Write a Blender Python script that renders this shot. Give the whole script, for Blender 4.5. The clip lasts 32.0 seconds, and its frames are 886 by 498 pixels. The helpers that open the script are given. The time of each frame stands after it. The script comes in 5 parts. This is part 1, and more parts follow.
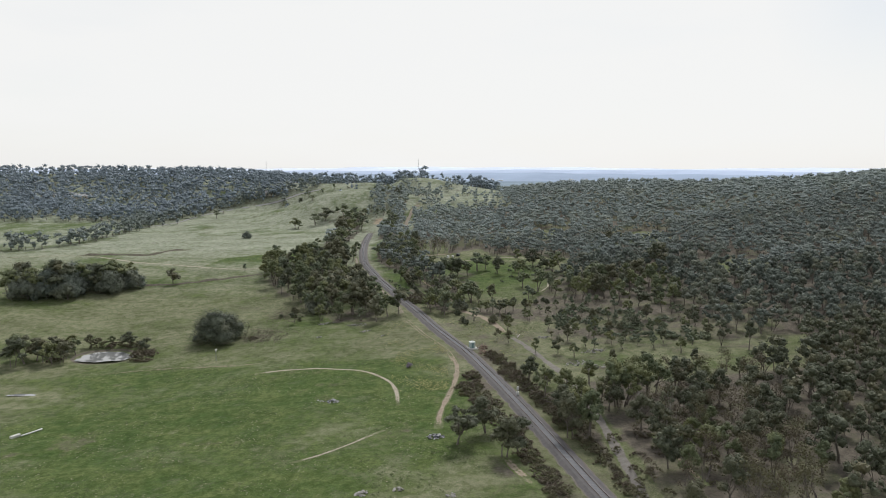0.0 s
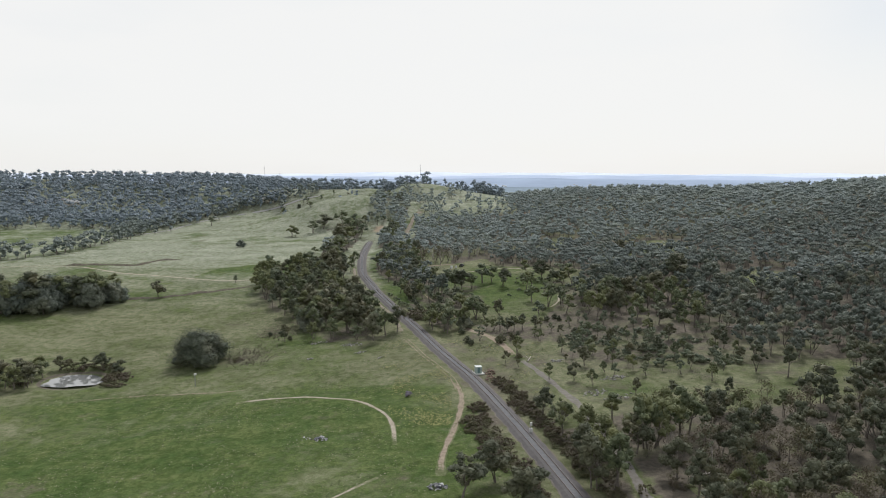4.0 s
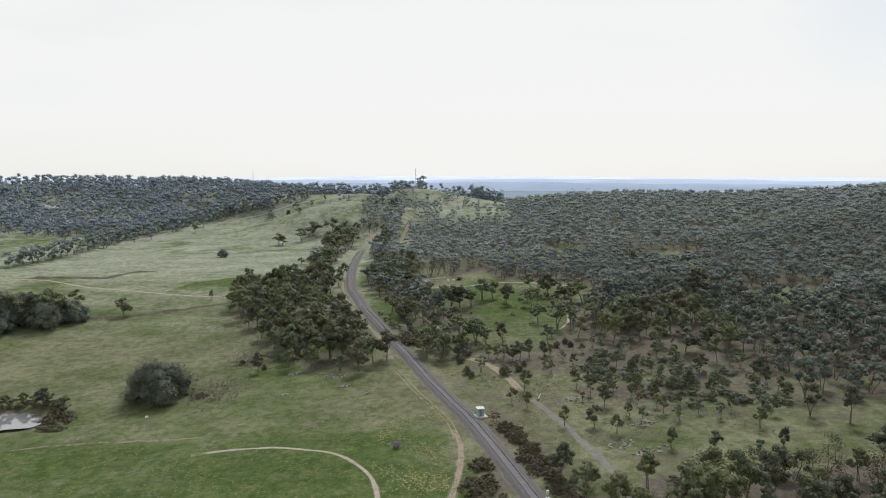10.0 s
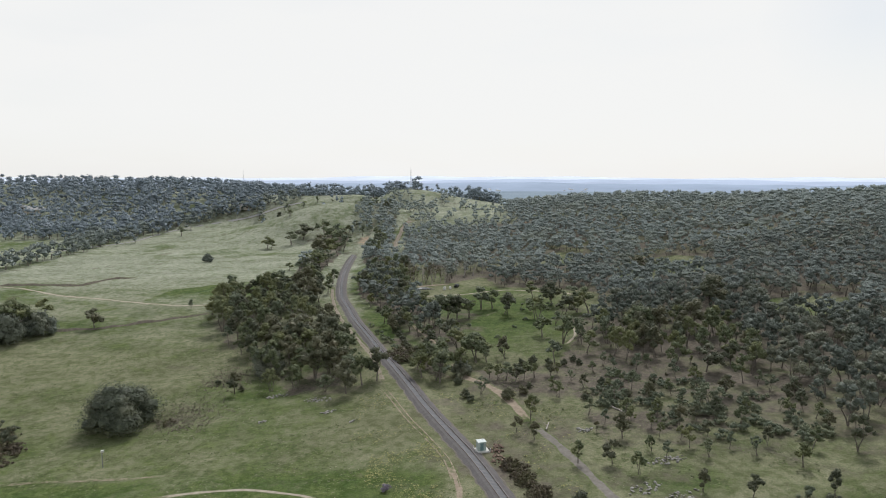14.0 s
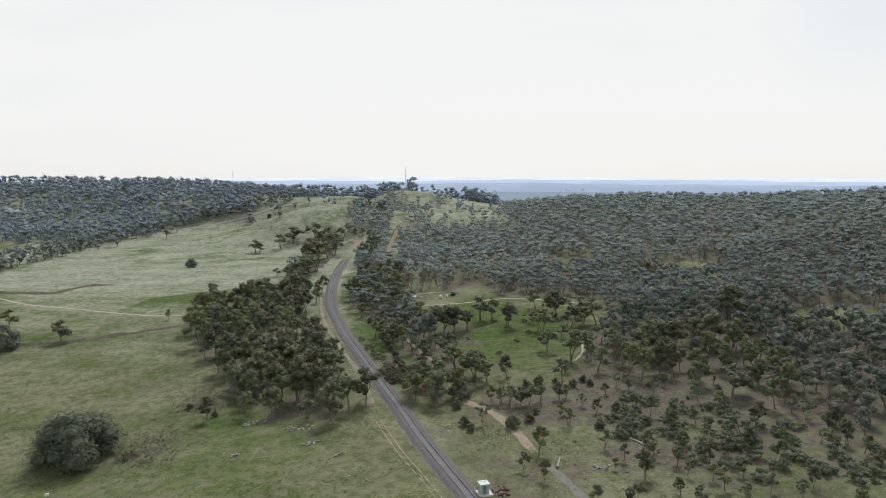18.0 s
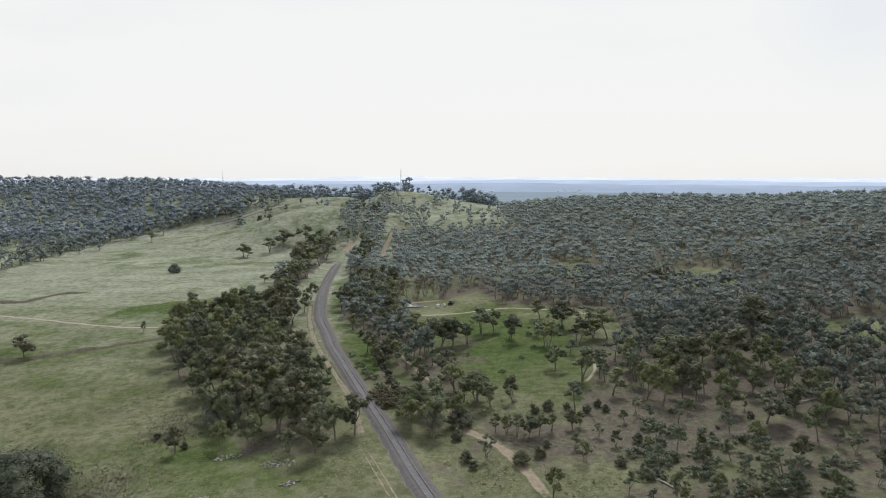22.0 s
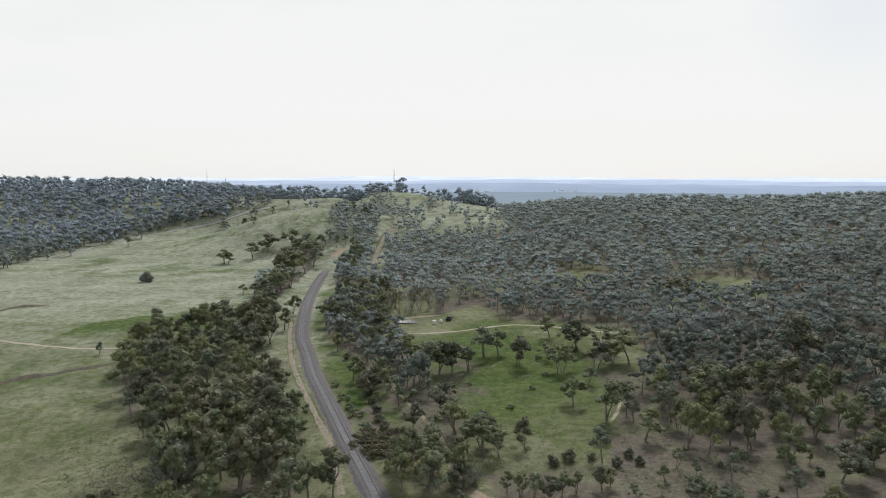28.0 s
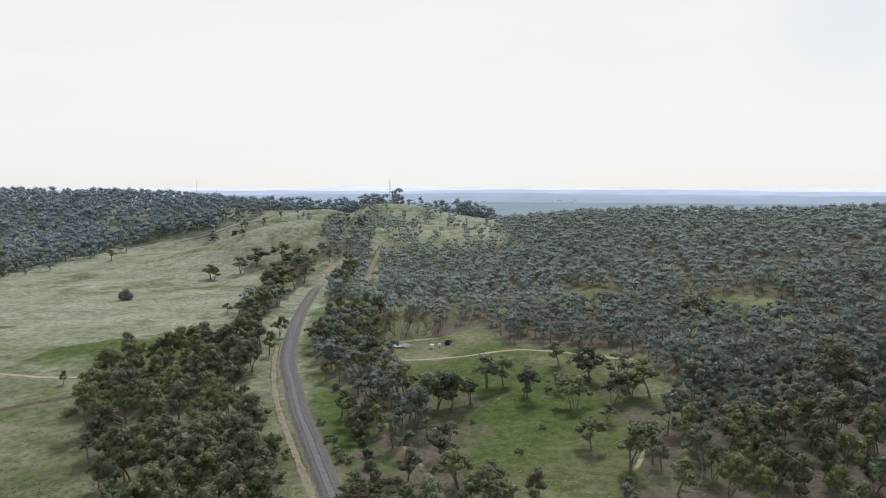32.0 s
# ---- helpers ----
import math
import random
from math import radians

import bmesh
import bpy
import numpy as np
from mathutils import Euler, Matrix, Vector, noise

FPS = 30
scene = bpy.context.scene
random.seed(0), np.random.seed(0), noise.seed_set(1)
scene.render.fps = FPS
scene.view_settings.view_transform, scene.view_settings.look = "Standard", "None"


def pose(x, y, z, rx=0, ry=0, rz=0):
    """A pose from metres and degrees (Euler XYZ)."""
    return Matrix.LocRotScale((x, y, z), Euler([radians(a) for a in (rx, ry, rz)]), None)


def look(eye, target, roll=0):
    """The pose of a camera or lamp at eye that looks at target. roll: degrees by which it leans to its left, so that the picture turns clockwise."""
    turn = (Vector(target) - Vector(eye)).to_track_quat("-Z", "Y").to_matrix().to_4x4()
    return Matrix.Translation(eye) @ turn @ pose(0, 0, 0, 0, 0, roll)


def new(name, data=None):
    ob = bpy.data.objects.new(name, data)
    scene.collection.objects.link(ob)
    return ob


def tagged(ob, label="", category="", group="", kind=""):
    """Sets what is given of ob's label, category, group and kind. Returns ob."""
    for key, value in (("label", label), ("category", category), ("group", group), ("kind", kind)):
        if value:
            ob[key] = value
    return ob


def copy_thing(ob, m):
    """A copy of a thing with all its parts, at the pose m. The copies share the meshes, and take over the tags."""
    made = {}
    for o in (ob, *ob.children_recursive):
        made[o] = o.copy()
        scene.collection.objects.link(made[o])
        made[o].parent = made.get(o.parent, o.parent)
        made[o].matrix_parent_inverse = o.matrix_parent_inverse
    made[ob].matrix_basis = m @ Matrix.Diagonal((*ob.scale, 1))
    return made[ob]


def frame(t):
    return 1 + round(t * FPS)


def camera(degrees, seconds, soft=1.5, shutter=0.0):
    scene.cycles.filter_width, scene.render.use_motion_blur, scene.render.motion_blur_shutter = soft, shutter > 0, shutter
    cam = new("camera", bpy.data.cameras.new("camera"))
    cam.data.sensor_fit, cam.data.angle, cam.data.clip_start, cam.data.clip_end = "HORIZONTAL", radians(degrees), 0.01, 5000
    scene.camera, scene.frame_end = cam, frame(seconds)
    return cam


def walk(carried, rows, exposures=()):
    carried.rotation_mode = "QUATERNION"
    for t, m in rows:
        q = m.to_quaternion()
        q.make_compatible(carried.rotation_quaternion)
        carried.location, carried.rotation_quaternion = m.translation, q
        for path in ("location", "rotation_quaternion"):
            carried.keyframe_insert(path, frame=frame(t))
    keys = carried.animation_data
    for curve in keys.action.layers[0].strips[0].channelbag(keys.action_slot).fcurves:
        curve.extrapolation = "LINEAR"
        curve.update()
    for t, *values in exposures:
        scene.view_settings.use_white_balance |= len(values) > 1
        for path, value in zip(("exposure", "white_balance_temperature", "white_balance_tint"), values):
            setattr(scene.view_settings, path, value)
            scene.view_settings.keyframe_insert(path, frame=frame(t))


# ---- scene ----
import itertools

cam = camera(65.65, 32.0, soft=1.0)
# seconds, x, y, height, tilt, heading
PATH = [(0, 0.00, 0.00, 54.00, -6.997, 0.162), (1, -0.07, 5.44, 54.01, -6.875, 0.061),
        (2, -0.06, 10.78, 53.98, -6.759, -0.024), (3, -0.02, 16.06, 53.98, -6.642, -0.064),
        (3.5, -0.01, 18.67, 53.99, -6.596, -0.073), (5.5, 0.12, 28.83, 54.22, -6.446, -0.046),
        (6, 0.14, 31.32, 54.29, -6.420, -0.031), (7, 0.16, 36.28, 54.43, -6.356, 0.030),
        (8, 0.15, 41.28, 54.57, -6.329, 0.075), (9, 0.16, 46.28, 54.66, -6.276, 0.152),
        (10, 0.22, 51.36, 54.72, -6.260, 0.217), (11, 0.26, 56.48, 54.74, -6.242, 0.273),
        (12, 0.30, 61.57, 54.78, -6.257, 0.383), (13, 0.36, 66.59, 54.88, -6.247, 0.453),
        (14, 0.40, 71.59, 54.92, -6.237, 0.529), (14.5, 0.41, 74.07, 54.94, -6.232, 0.586),
        (16.5, 0.39, 83.88, 55.05, -6.206, 0.766), (17, 0.39, 86.31, 55.05, -6.199, 0.816),
        (18, 0.39, 91.20, 55.08, -6.211, 0.904), (19, 0.39, 96.06, 55.13, -6.206, 0.975),
        (20, 0.33, 100.95, 55.14, -6.197, 1.065), (21, 0.22, 105.91, 55.21, -6.200, 1.166),
        (22, 0.17, 110.84, 55.33, -6.207, 1.237), (23, 0.08, 115.82, 55.43, -6.226, 1.321),
        (24, 0.01, 120.71, 55.46, -6.242, 1.404), (25, 0.08, 125.60, 55.49, -6.249, 1.457),
        (25.5, 0.12, 128.06, 55.51, -6.243, 1.477), (27.5, 0.07, 138.03, 55.62, -6.241, 1.647),
        (28, 0.03, 140.45, 55.68, -6.244, 1.694), (29, -0.03, 145.26, 55.80, -6.265, 1.775),
        (30, -0.10, 150.12, 55.79, -6.294, 1.869), (31, -0.04, 155.01, 55.87, -6.349, 1.908),
        (31.5, -0.01, 157.49, 56.02, -6.370, 1.951), (32, 0.00, 160.00, 56.21, -5.421, 1.963)]
walk(cam, [(t, pose(x, y, z, 90 + tilt, 0, -head)) for t, x, y, z, tilt, head in PATH])

# ---- sky and sun: bright high overcast with a few thin blue openings ----
world = bpy.data.worlds.new("overcast_sky")
scene.world = world
world.use_nodes = True
wn, wl = world.node_tree.nodes, world.node_tree.links
wn.clear()
w_out = wn.new("ShaderNodeOutputWorld")
w_bg = wn.new("ShaderNodeBackground")
w_sky = wn.new("ShaderNodeTexSky")
w_sky.sky_type = "NISHITA"
w_sky.sun_disc = False
w_sky.sun_elevation = radians(52)
w_sky.sun_rotation = radians(15)
w_dim = wn.new("ShaderNodeVectorMath")
w_dim.operation = "SCALE"
w_dim.inputs["Scale"].default_value = 0.10
w_co = wn.new("ShaderNodeTexCoord")
w_map = wn.new("ShaderNodeMapping")
w_map.inputs["Scale"].default_value = (1.0, 1.0, 4.5)
w_noise = wn.new("ShaderNodeTexNoise")
w_noise.inputs["Scale"].default_value = 1.7
w_noise.inputs["Detail"].default_value = 5
w_ramp = wn.new("ShaderNodeValToRGB")
w_ramp.color_ramp.elements[0].position = 0.40
w_ramp.color_ramp.elements[0].color = (0.90, 0.90, 0.90, 1)
w_ramp.color_ramp.elements[1].position = 0.56
w_ramp.color_ramp.elements[1].color = (0.97, 0.97, 0.97, 1)
w_mix = wn.new("ShaderNodeMix")
w_mix.data_type = "RGBA"
w_mix.inputs[7].default_value = (0.91, 0.912, 0.905, 1)
wl.new(w_sky.outputs[0], w_dim.inputs[0])
wl.new(w_co.outputs["Generated"], w_map.inputs[0])
wl.new(w_map.outputs[0], w_noise.inputs["Vector"])
wl.new(w_noise.outputs[0], w_ramp.inputs[0])
w_sep = wn.new("ShaderNodeSeparateXYZ")
wl.new(w_co.outputs["Generated"], w_sep.inputs[0])
w_high = wn.new("ShaderNodeMapRange")
w_high.inputs[1].default_value, w_high.inputs[2].default_value = 0.34, 0.95
w_high.inputs[3].default_value, w_high.inputs[4].default_value = 1.0, 0.35
wl.new(w_sep.outputs[2], w_high.inputs[0])
w_cover = wn.new("ShaderNodeMath")
w_cover.operation = "MULTIPLY"
wl.new(w_ramp.outputs[0], w_cover.inputs[0])
wl.new(w_high.outputs[0], w_cover.inputs[1])
# a thin place in the cloud, low in the north-east
w_far = wn.new("ShaderNodeVectorMath")
w_far.operation = "DISTANCE"
w_far.inputs[1].default_value = (0.52, 0.83, 0.20)
wl.new(w_co.outputs["Generated"], w_far.inputs[0])
w_thin = wn.new("ShaderNodeMapRange")
w_thin.inputs[1].default_value, w_thin.inputs[2].default_value = 0.02, 0.13
w_thin.inputs[3].default_value, w_thin.inputs[4].default_value = 0.80, 1.0
wl.new(w_far.outputs["Value"], w_thin.inputs[0])
w_open = wn.new("ShaderNodeMath")
w_open.operation = "MULTIPLY"
wl.new(w_cover.outputs[0], w_open.inputs[0])
wl.new(w_thin.outputs[0], w_open.inputs[1])
wl.new(w_open.outputs[0], w_mix.inputs[0])
wl.new(w_dim.outputs[0], w_mix.inputs[6])
wl.new(w_mix.outputs[2], w_bg.inputs[0])
w_bg.inputs[1].default_value = 1.0
wl.new(w_bg.outputs[0], w_out.inputs[0])

sun = new("sun", bpy.data.lights.new("sun", "SUN"))
sun.data.energy = 2.7
sun.data.angle = radians(18)
sun.data.color = (1.0, 0.985, 0.965)
sun.matrix_world = look((40, 300, 200), (0, 150, 0))

# ---- materials ----


class Nodes:
    """Short hand for a node material."""

    def __init__(self, name, rough=0.9, spec=0.2):
        self.mat = bpy.data.materials.new(name)
        self.mat.use_nodes = True
        self.n, self.l = self.mat.node_tree.nodes, self.mat.node_tree.links
        self.b = self.n["Principled BSDF"]
        self.b.inputs["Roughness"].default_value = rough
        self.b.inputs["Specular IOR Level"].default_value = spec
        self.co = self.n.new("ShaderNodeTexCoord").outputs["Object"]
        self.geo = self.n.new("ShaderNodeNewGeometry")

    def noise(self, scale, detail=4, rough=0.55, world=True, stretch=None):
        t = self.n.new("ShaderNodeTexNoise")
        t.inputs["Scale"].default_value = scale
        t.inputs["Detail"].default_value = detail
        t.inputs["Roughness"].default_value = rough
        src = self.geo.outputs["Position"] if world else self.co
        if stretch:
            m = self.n.new("ShaderNodeMapping")
            m.inputs["Scale"].default_value = stretch
            self.l.new(src, m.inputs[0])
            src = m.outputs[0]
        self.l.new(src, t.inputs["Vector"])
        return t.outputs[0]

    def ramp(self, fac, *stops):
        r = self.n.new("ShaderNodeValToRGB")
        e = r.color_ramp.elements
        while len(e) < len(stops):
            e.new(0.5)
        for k, (p, c) in enumerate(stops):
            e[k].position = p
            e[k].color = (*c, 1) if len(c) == 3 else c
        self.l.new(fac, r.inputs[0])
        return r.outputs[0]

    def level(self, fac, lo, hi):
        m = self.n.new("ShaderNodeMapRange")
        m.inputs[1].default_value, m.inputs[2].default_value = lo, hi
        self.l.new(fac, m.inputs[0])
        return m.outputs[0]

    def mix(self, fac, a, b, kind="MIX"):
        m = self.n.new("ShaderNodeMix")
        m.data_type, m.blend_type = "RGBA", kind
        for val, k in ((fac, 0), (a, 6), (b, 7)):
            if isinstance(val, (int, float)):
                m.inputs[k].default_value = val
            elif isinstance(val, tuple):
                m.inputs[k].default_value = (*val, 1)
            else:
                self.l.new(val, m.inputs[k])
        return m.outputs[2]

    def math(self, op, a, b=0.0):
        m = self.n.new("ShaderNodeMath")
        m.operation = op
        for val, k in ((a, 0), (b, 1)):
            if isinstance(val, (int, float)):
                m.inputs[k].default_value = val
            else:
                self.l.new(val, m.inputs[k])
        return m.outputs[0]

    def attr(self, name):
        a = self.n.new("ShaderNodeAttribute")
        a.attribute_name = name
        return a

    def rand(self):
        return self.n.new("ShaderNodeObjectInfo").outputs["Random"]

    def done(self, col, bump=None, strength=0.4, dist=0.05):
        if isinstance(col, tuple):
            self.b.inputs["Base Color"].default_value = (*col, 1)
        else:
            self.l.new(col, self.b.inputs["Base Color"])
        if bump is not None:
            k = self.n.new("ShaderNodeBump")
            k.inputs["Strength"].default_value = strength
            k.inputs["Distance"].default_value = dist
            self.l.new(bump, k.inputs["Height"])
            self.l.new(k.outputs[0], self.b.inputs["Normal"])
        return self.mat


def grass_colour(s, lush, dry_a=(0.278, 0.276, 0.180), dry_b=(0.178, 0.180, 0.108)):
    """Pasture: green sward going to dry straw, in patches of several sizes."""
    big = s.noise(0.022, 4)
    mid = s.noise(0.16, 5, 0.65)
    fine = s.noise(1.1, 5, 0.75)
    grain = s.noise(3.6, 3, 0.7)
    swath = s.noise(0.05, 5, 0.62, stretch=(0.75, 1.35, 1.0))
    green = s.mix(s.level(mid, 0.35, 0.68), (0.074, 0.124, 0.034), (0.160, 0.192, 0.074))
    # straw also carries distance haze: far grass is paled and greyed here
    straw = s.attr("straw").outputs["Fac"]
    dry_a = s.mix(straw, dry_a, (0.440, 0.446, 0.372))
    dry_b = s.mix(straw, dry_b, (0.300, 0.312, 0.246))
    dry = s.mix(s.level(s.math("ADD", s.math("MULTIPLY", swath, 0.6), s.math("MULTIPLY", fine, 0.4)), 0.42, 0.60), dry_a, dry_b)
    f = s.math("ADD", lush, s.math("MULTIPLY", s.math("SUBTRACT", s.math("ADD", big, mid), 1.0), 2.4))
    f = s.math("ADD", f, s.math("MULTIPLY", s.math("SUBTRACT", swath, 0.5), 1.3))
    f = s.math("ADD", f, s.math("MULTIPLY", s.math("SUBTRACT", fine, 0.5), 1.5))
    col = s.mix(s.level(f, 0.1, 0.9), dry, green)
    col = s.mix(s.level(fine, 0.38, 0.60), s.mix(1.0, col, (0.70, 0.72, 0.66), "MULTIPLY"), col)
    clump = s.noise(0.42, 3, 0.7)
    col = s.mix(s.level(clump, 0.40, 0.56), s.mix(1.0, col, (0.66, 0.72, 0.60), "MULTIPLY"), col)
    return s.mix(s.level(grain, 0.36, 0.64), s.mix(1.0, col, (0.60, 0.62, 0.58), "MULTIPLY"), col), fine, mid


def ground_material():
    s = Nodes("pasture_and_forest_floor", 0.95, 0.1)
    cover = s.attr("cover")
    sep = s.n.new("ShaderNodeSeparateColor")
    s.l.new(cover.outputs["Color"], sep.inputs[0])
    lush, bare, litter = sep.outputs[0], sep.outputs[1], sep.outputs[2]
    col, fine, mid = grass_colour(s, lush)
    lit = s.mix(s.level(s.noise(0.9, 4, 0.65), 0.35, 0.65), (0.086, 0.076, 0.060), (0.152, 0.132, 0.106))
    f2 = s.math("ADD", litter, s.math("MULTIPLY", s.math("SUBTRACT", s.math("ADD", mid, s.noise(0.045, 4, 0.6)), 1.0), 2.2))
    col = s.mix(s.level(f2, 0.35, 0.95), col, lit)
    dirt = s.mix(s.level(s.noise(0.7, 5, 0.6), 0.3, 0.7), (0.26, 0.20, 0.14), (0.38, 0.30, 0.22))
    f3 = s.math("ADD", bare, s.math("MULTIPLY", s.math("SUBTRACT", s.noise(0.45, 4, 0.7), 0.5), 1.0))
    col = s.mix(s.level(f3, 0.4, 0.65), col, dirt)
    # blue-grey of the far plain: distance haze put into the ground colour
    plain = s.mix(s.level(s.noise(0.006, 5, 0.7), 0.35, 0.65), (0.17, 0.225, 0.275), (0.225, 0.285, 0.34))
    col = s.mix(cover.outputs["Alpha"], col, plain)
    return s.done(col, s.math("ADD", s.math("MULTIPLY", fine, 0.5), mid), 0.9, 0.4)


def dirt_material(name, a, b):
    """A worn track: bare earth in the middle that breaks up into grass at its ragged edges."""
    s = Nodes(name, 0.95, 0.1)
    edge = s.attr("wear").outputs["Fac"]
    g, fine, mid = grass_colour(s, s.math("ADD", 0.35, 0.0))
    d = s.mix(s.level(s.noise(0.8, 5, 0.65), 0.32, 0.68), a, b)
    d = s.mix(s.level(fine, 0.3, 0.75), s.mix(1.0, d, (0.72, 0.7, 0.68), "MULTIPLY"), d)
    f = s.math("ADD", edge, s.math("MULTIPLY", s.math("SUBTRACT", s.noise(0.55, 5, 0.75), 0.5), 1.3))
    return s.done(s.mix(s.level(f, 0.38, 0.62), g, d), fine, 0.4, 0.15)


def leaf_material(name, dark, light, odd, spread=0.16):
    """Foliage: tone by spray and by clump, tint by tree."""
    s = Nodes(name, 0.6, 0.25)
    leaf = s.geo.outputs["Random Per Island"]
    clump = s.level(s.noise(0.9, 3, 0.6), 0.34, 0.66)
    f = s.math("ADD", s.math("MULTIPLY", leaf, 0.4), s.math("MULTIPLY", clump, 0.6))
    col = s.mix(f, dark, light)
    col = s.mix(s.level(s.noise(spread, 2), 0.50, 0.72), col, odd)
    col = s.mix(s.level(s.rand(), 0.45, 1.0), col, s.mix(0.6, col, odd))
    s.done(col)
    thin = s.n.new("ShaderNodeBsdfTranslucent")
    s.l.new(col, thin.inputs[0])
    both = s.n.new("ShaderNodeMixShader")
    both.inputs[0].default_value = 0.22
    s.l.new(s.b.outputs[0], both.inputs[1])
    s.l.new(thin.outputs[0], both.inputs[2])
    s.l.new(both.outputs[0], s.n["Material Output"].inputs[0])
    return s.mat


def bark_material(name, a, b):
    s = Nodes(name, 0.9, 0.15)
    f = s.noise(2.5, 4, 0.7, world=False, stretch=(3, 3, 0.6))
    return s.done(s.mix(s.level(f, 0.3, 0.7), a, b), f, 0.6, 0.05)


def plain_material(name, a, b, scale=3.0, rough=0.8, metal=0.0, world=False, spec=0.3):
    s = Nodes(name, rough, spec)
    s.b.inputs["Metallic"].default_value = metal
    f = s.noise(scale, 5, 0.65, world=world)
    g = s.noise(scale * 7, 3, 0.6, world=world)
    col = s.mix(s.level(f, 0.3, 0.7), a, b)
    col = s.mix(s.level(g, 0.3, 0.8), s.mix(1.0, col, (0.8, 0.8, 0.8), "MULTIPLY"), col)
    return s.done(col, g, 0.3, 0.02)


def piece_material(name, a, b, rough=0.9):
    s = Nodes(name, rough, 0.2)
    r = s.math("FRACT", s.math("ADD", s.rand(), s.geo.outputs["Random Per Island"]))
    col = s.mix(r, a, b)
    f = s.noise(9.0, 4, 0.7)
    return s.done(s.mix(s.level(f, 0.3, 0.75), s.mix(1.0, col, (0.75, 0.74, 0.73), "MULTIPLY"), col), f, 0.4, 0.03)


M_GROUND = ground_material()
M_DIRT = dirt_material("pale_clay_track", (0.33, 0.295, 0.235), (0.45, 0.41, 0.34))
M_DIRT_RED = dirt_material("tan_clay_track", (0.27, 0.222, 0.170), (0.37, 0.31, 0.245))
M_EROSION = dirt_material("dark_eroded_bank", (0.12, 0.108, 0.088), (0.20, 0.18, 0.145))
M_SEALED = dirt_material("pale_road_seal", (0.28, 0.28, 0.28), (0.36, 0.36, 0.355))
M_EROSION_PALE = dirt_material("bare_scar_clay", (0.24, 0.205, 0.17), (0.33, 0.285, 0.235))
M_ROAD_GREY = dirt_material("grey_gravel_road", (0.175, 0.163, 0.148), (0.245, 0.230, 0.210))
M_BALLAST = plain_material("dark_ballast", (0.105, 0.098, 0.098), (0.150, 0.140, 0.138), 0.9, 0.95, world=True)
M_SHOULDER = plain_material("ballast_shoulder", (0.128, 0.115, 0.098), (0.200, 0.178, 0.150), 0.5, 0.95, world=True)
M_CRIB = plain_material("pale_crib_ballast", (0.135, 0.138, 0.146), (0.190, 0.192, 0.200), 3.0, 0.95, world=True)
M_SLEEPER = piece_material("weathered_concrete", (0.175, 0.178, 0.182), (0.240, 0.240, 0.242))
M_RAIL = plain_material("worn_rail_steel", (0.10, 0.07, 0.055), (0.16, 0.11, 0.085), 4.0, 0.55, 0.6)
M_RAILTOP = plain_material("polished_rail_head", (0.20, 0.19, 0.19), (0.28, 0.27, 0.27), 2.0, 0.55, 0.8)
M_LEAF_GUM = leaf_material("gum_leaves", (0.064, 0.082, 0.044), (0.180, 0.212, 0.116), (0.200, 0.210, 0.092))
M_LEAF_GREY = leaf_material("grey_gum_leaves", (0.074, 0.096, 0.066), (0.200, 0.234, 0.160), (0.178, 0.200, 0.118))
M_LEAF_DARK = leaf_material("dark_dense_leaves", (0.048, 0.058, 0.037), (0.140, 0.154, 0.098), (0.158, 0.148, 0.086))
# no air haze is drawn: it is put into these three leaf colours
M_LEAF_FAR = leaf_material("haze_tinted_far_leaves", (0.205, 0.252, 0.290), (0.255, 0.305, 0.345), (0.228, 0.275, 0.300), 0.03)
M_LEAF_HILL = leaf_material("haze_tinted_hill_leaves", (0.205, 0.250, 0.258), (0.340, 0.390, 0.375), (0.305, 0.340, 0.295), 0.03)
M_LEAF_MID = leaf_material("haze_tinted_mid_leaves", (0.120, 0.150, 0.152), (0.260, 0.305, 0.285), (0.232, 0.255, 0.210), 0.05)
# the bluish veil of haze over these trees is put into the leaf colour
M_LEAF_VEIL = leaf_material("haze_tinted_gum_leaves", (0.072, 0.090, 0.080), (0.172, 0.200, 0.162), (0.165, 0.172, 0.116), 0.06)
M_LEAF_SCRUB = leaf_material("brown_scrub_leaves", (0.062, 0.051, 0.036), (0.158, 0.130, 0.090), (0.120, 0.124, 0.058), 0.25)
M_BARK = bark_material("grey_brown_bark", (0.095, 0.083, 0.070), (0.235, 0.21, 0.185))
M_BARK_PALE = bark_material("bleached_dead_wood", (0.30, 0.27, 0.24), (0.46, 0.43, 0.40))
# part of the sky's bright reflection is put into this pale base and IOR
M_WATER = Nodes("sky_paled_pond_water", 0.03, 0.9).done((0.20, 0.205, 0.20))
M_WATER.node_tree.nodes["Principled BSDF"].inputs["IOR"].default_value = 1.9

# ---- the lie of the land ----
# hills: centre x, y, half widths, height
HILLS = [(330, 530, 150, 120, 26.5), (-520, 860, 260, 110, 40.0), (420, 330, 150, 150, 35.5), (-130, 210, 80, 90, -8.7), (160, 360, 70, 110, 0.9), (-45, 722, 105, 42, 26.5),
         (-85, 722, 60, 40, -4.6), (110, 600, 90, 70, 21.4), (-215, 790, 110, 80, 15.9), (-75, 606, 38, 28, 17.5), (-95, 660, 60, 18, -9.0), (-56, 700, 9, 50, -6.0), (-24, 696, 24, 22, 2.5), (-110, 606, 45, 26, 8.0), (-10, 640, 50, 40, 6.2), (-30, 690, 40, 40, 6.5)]
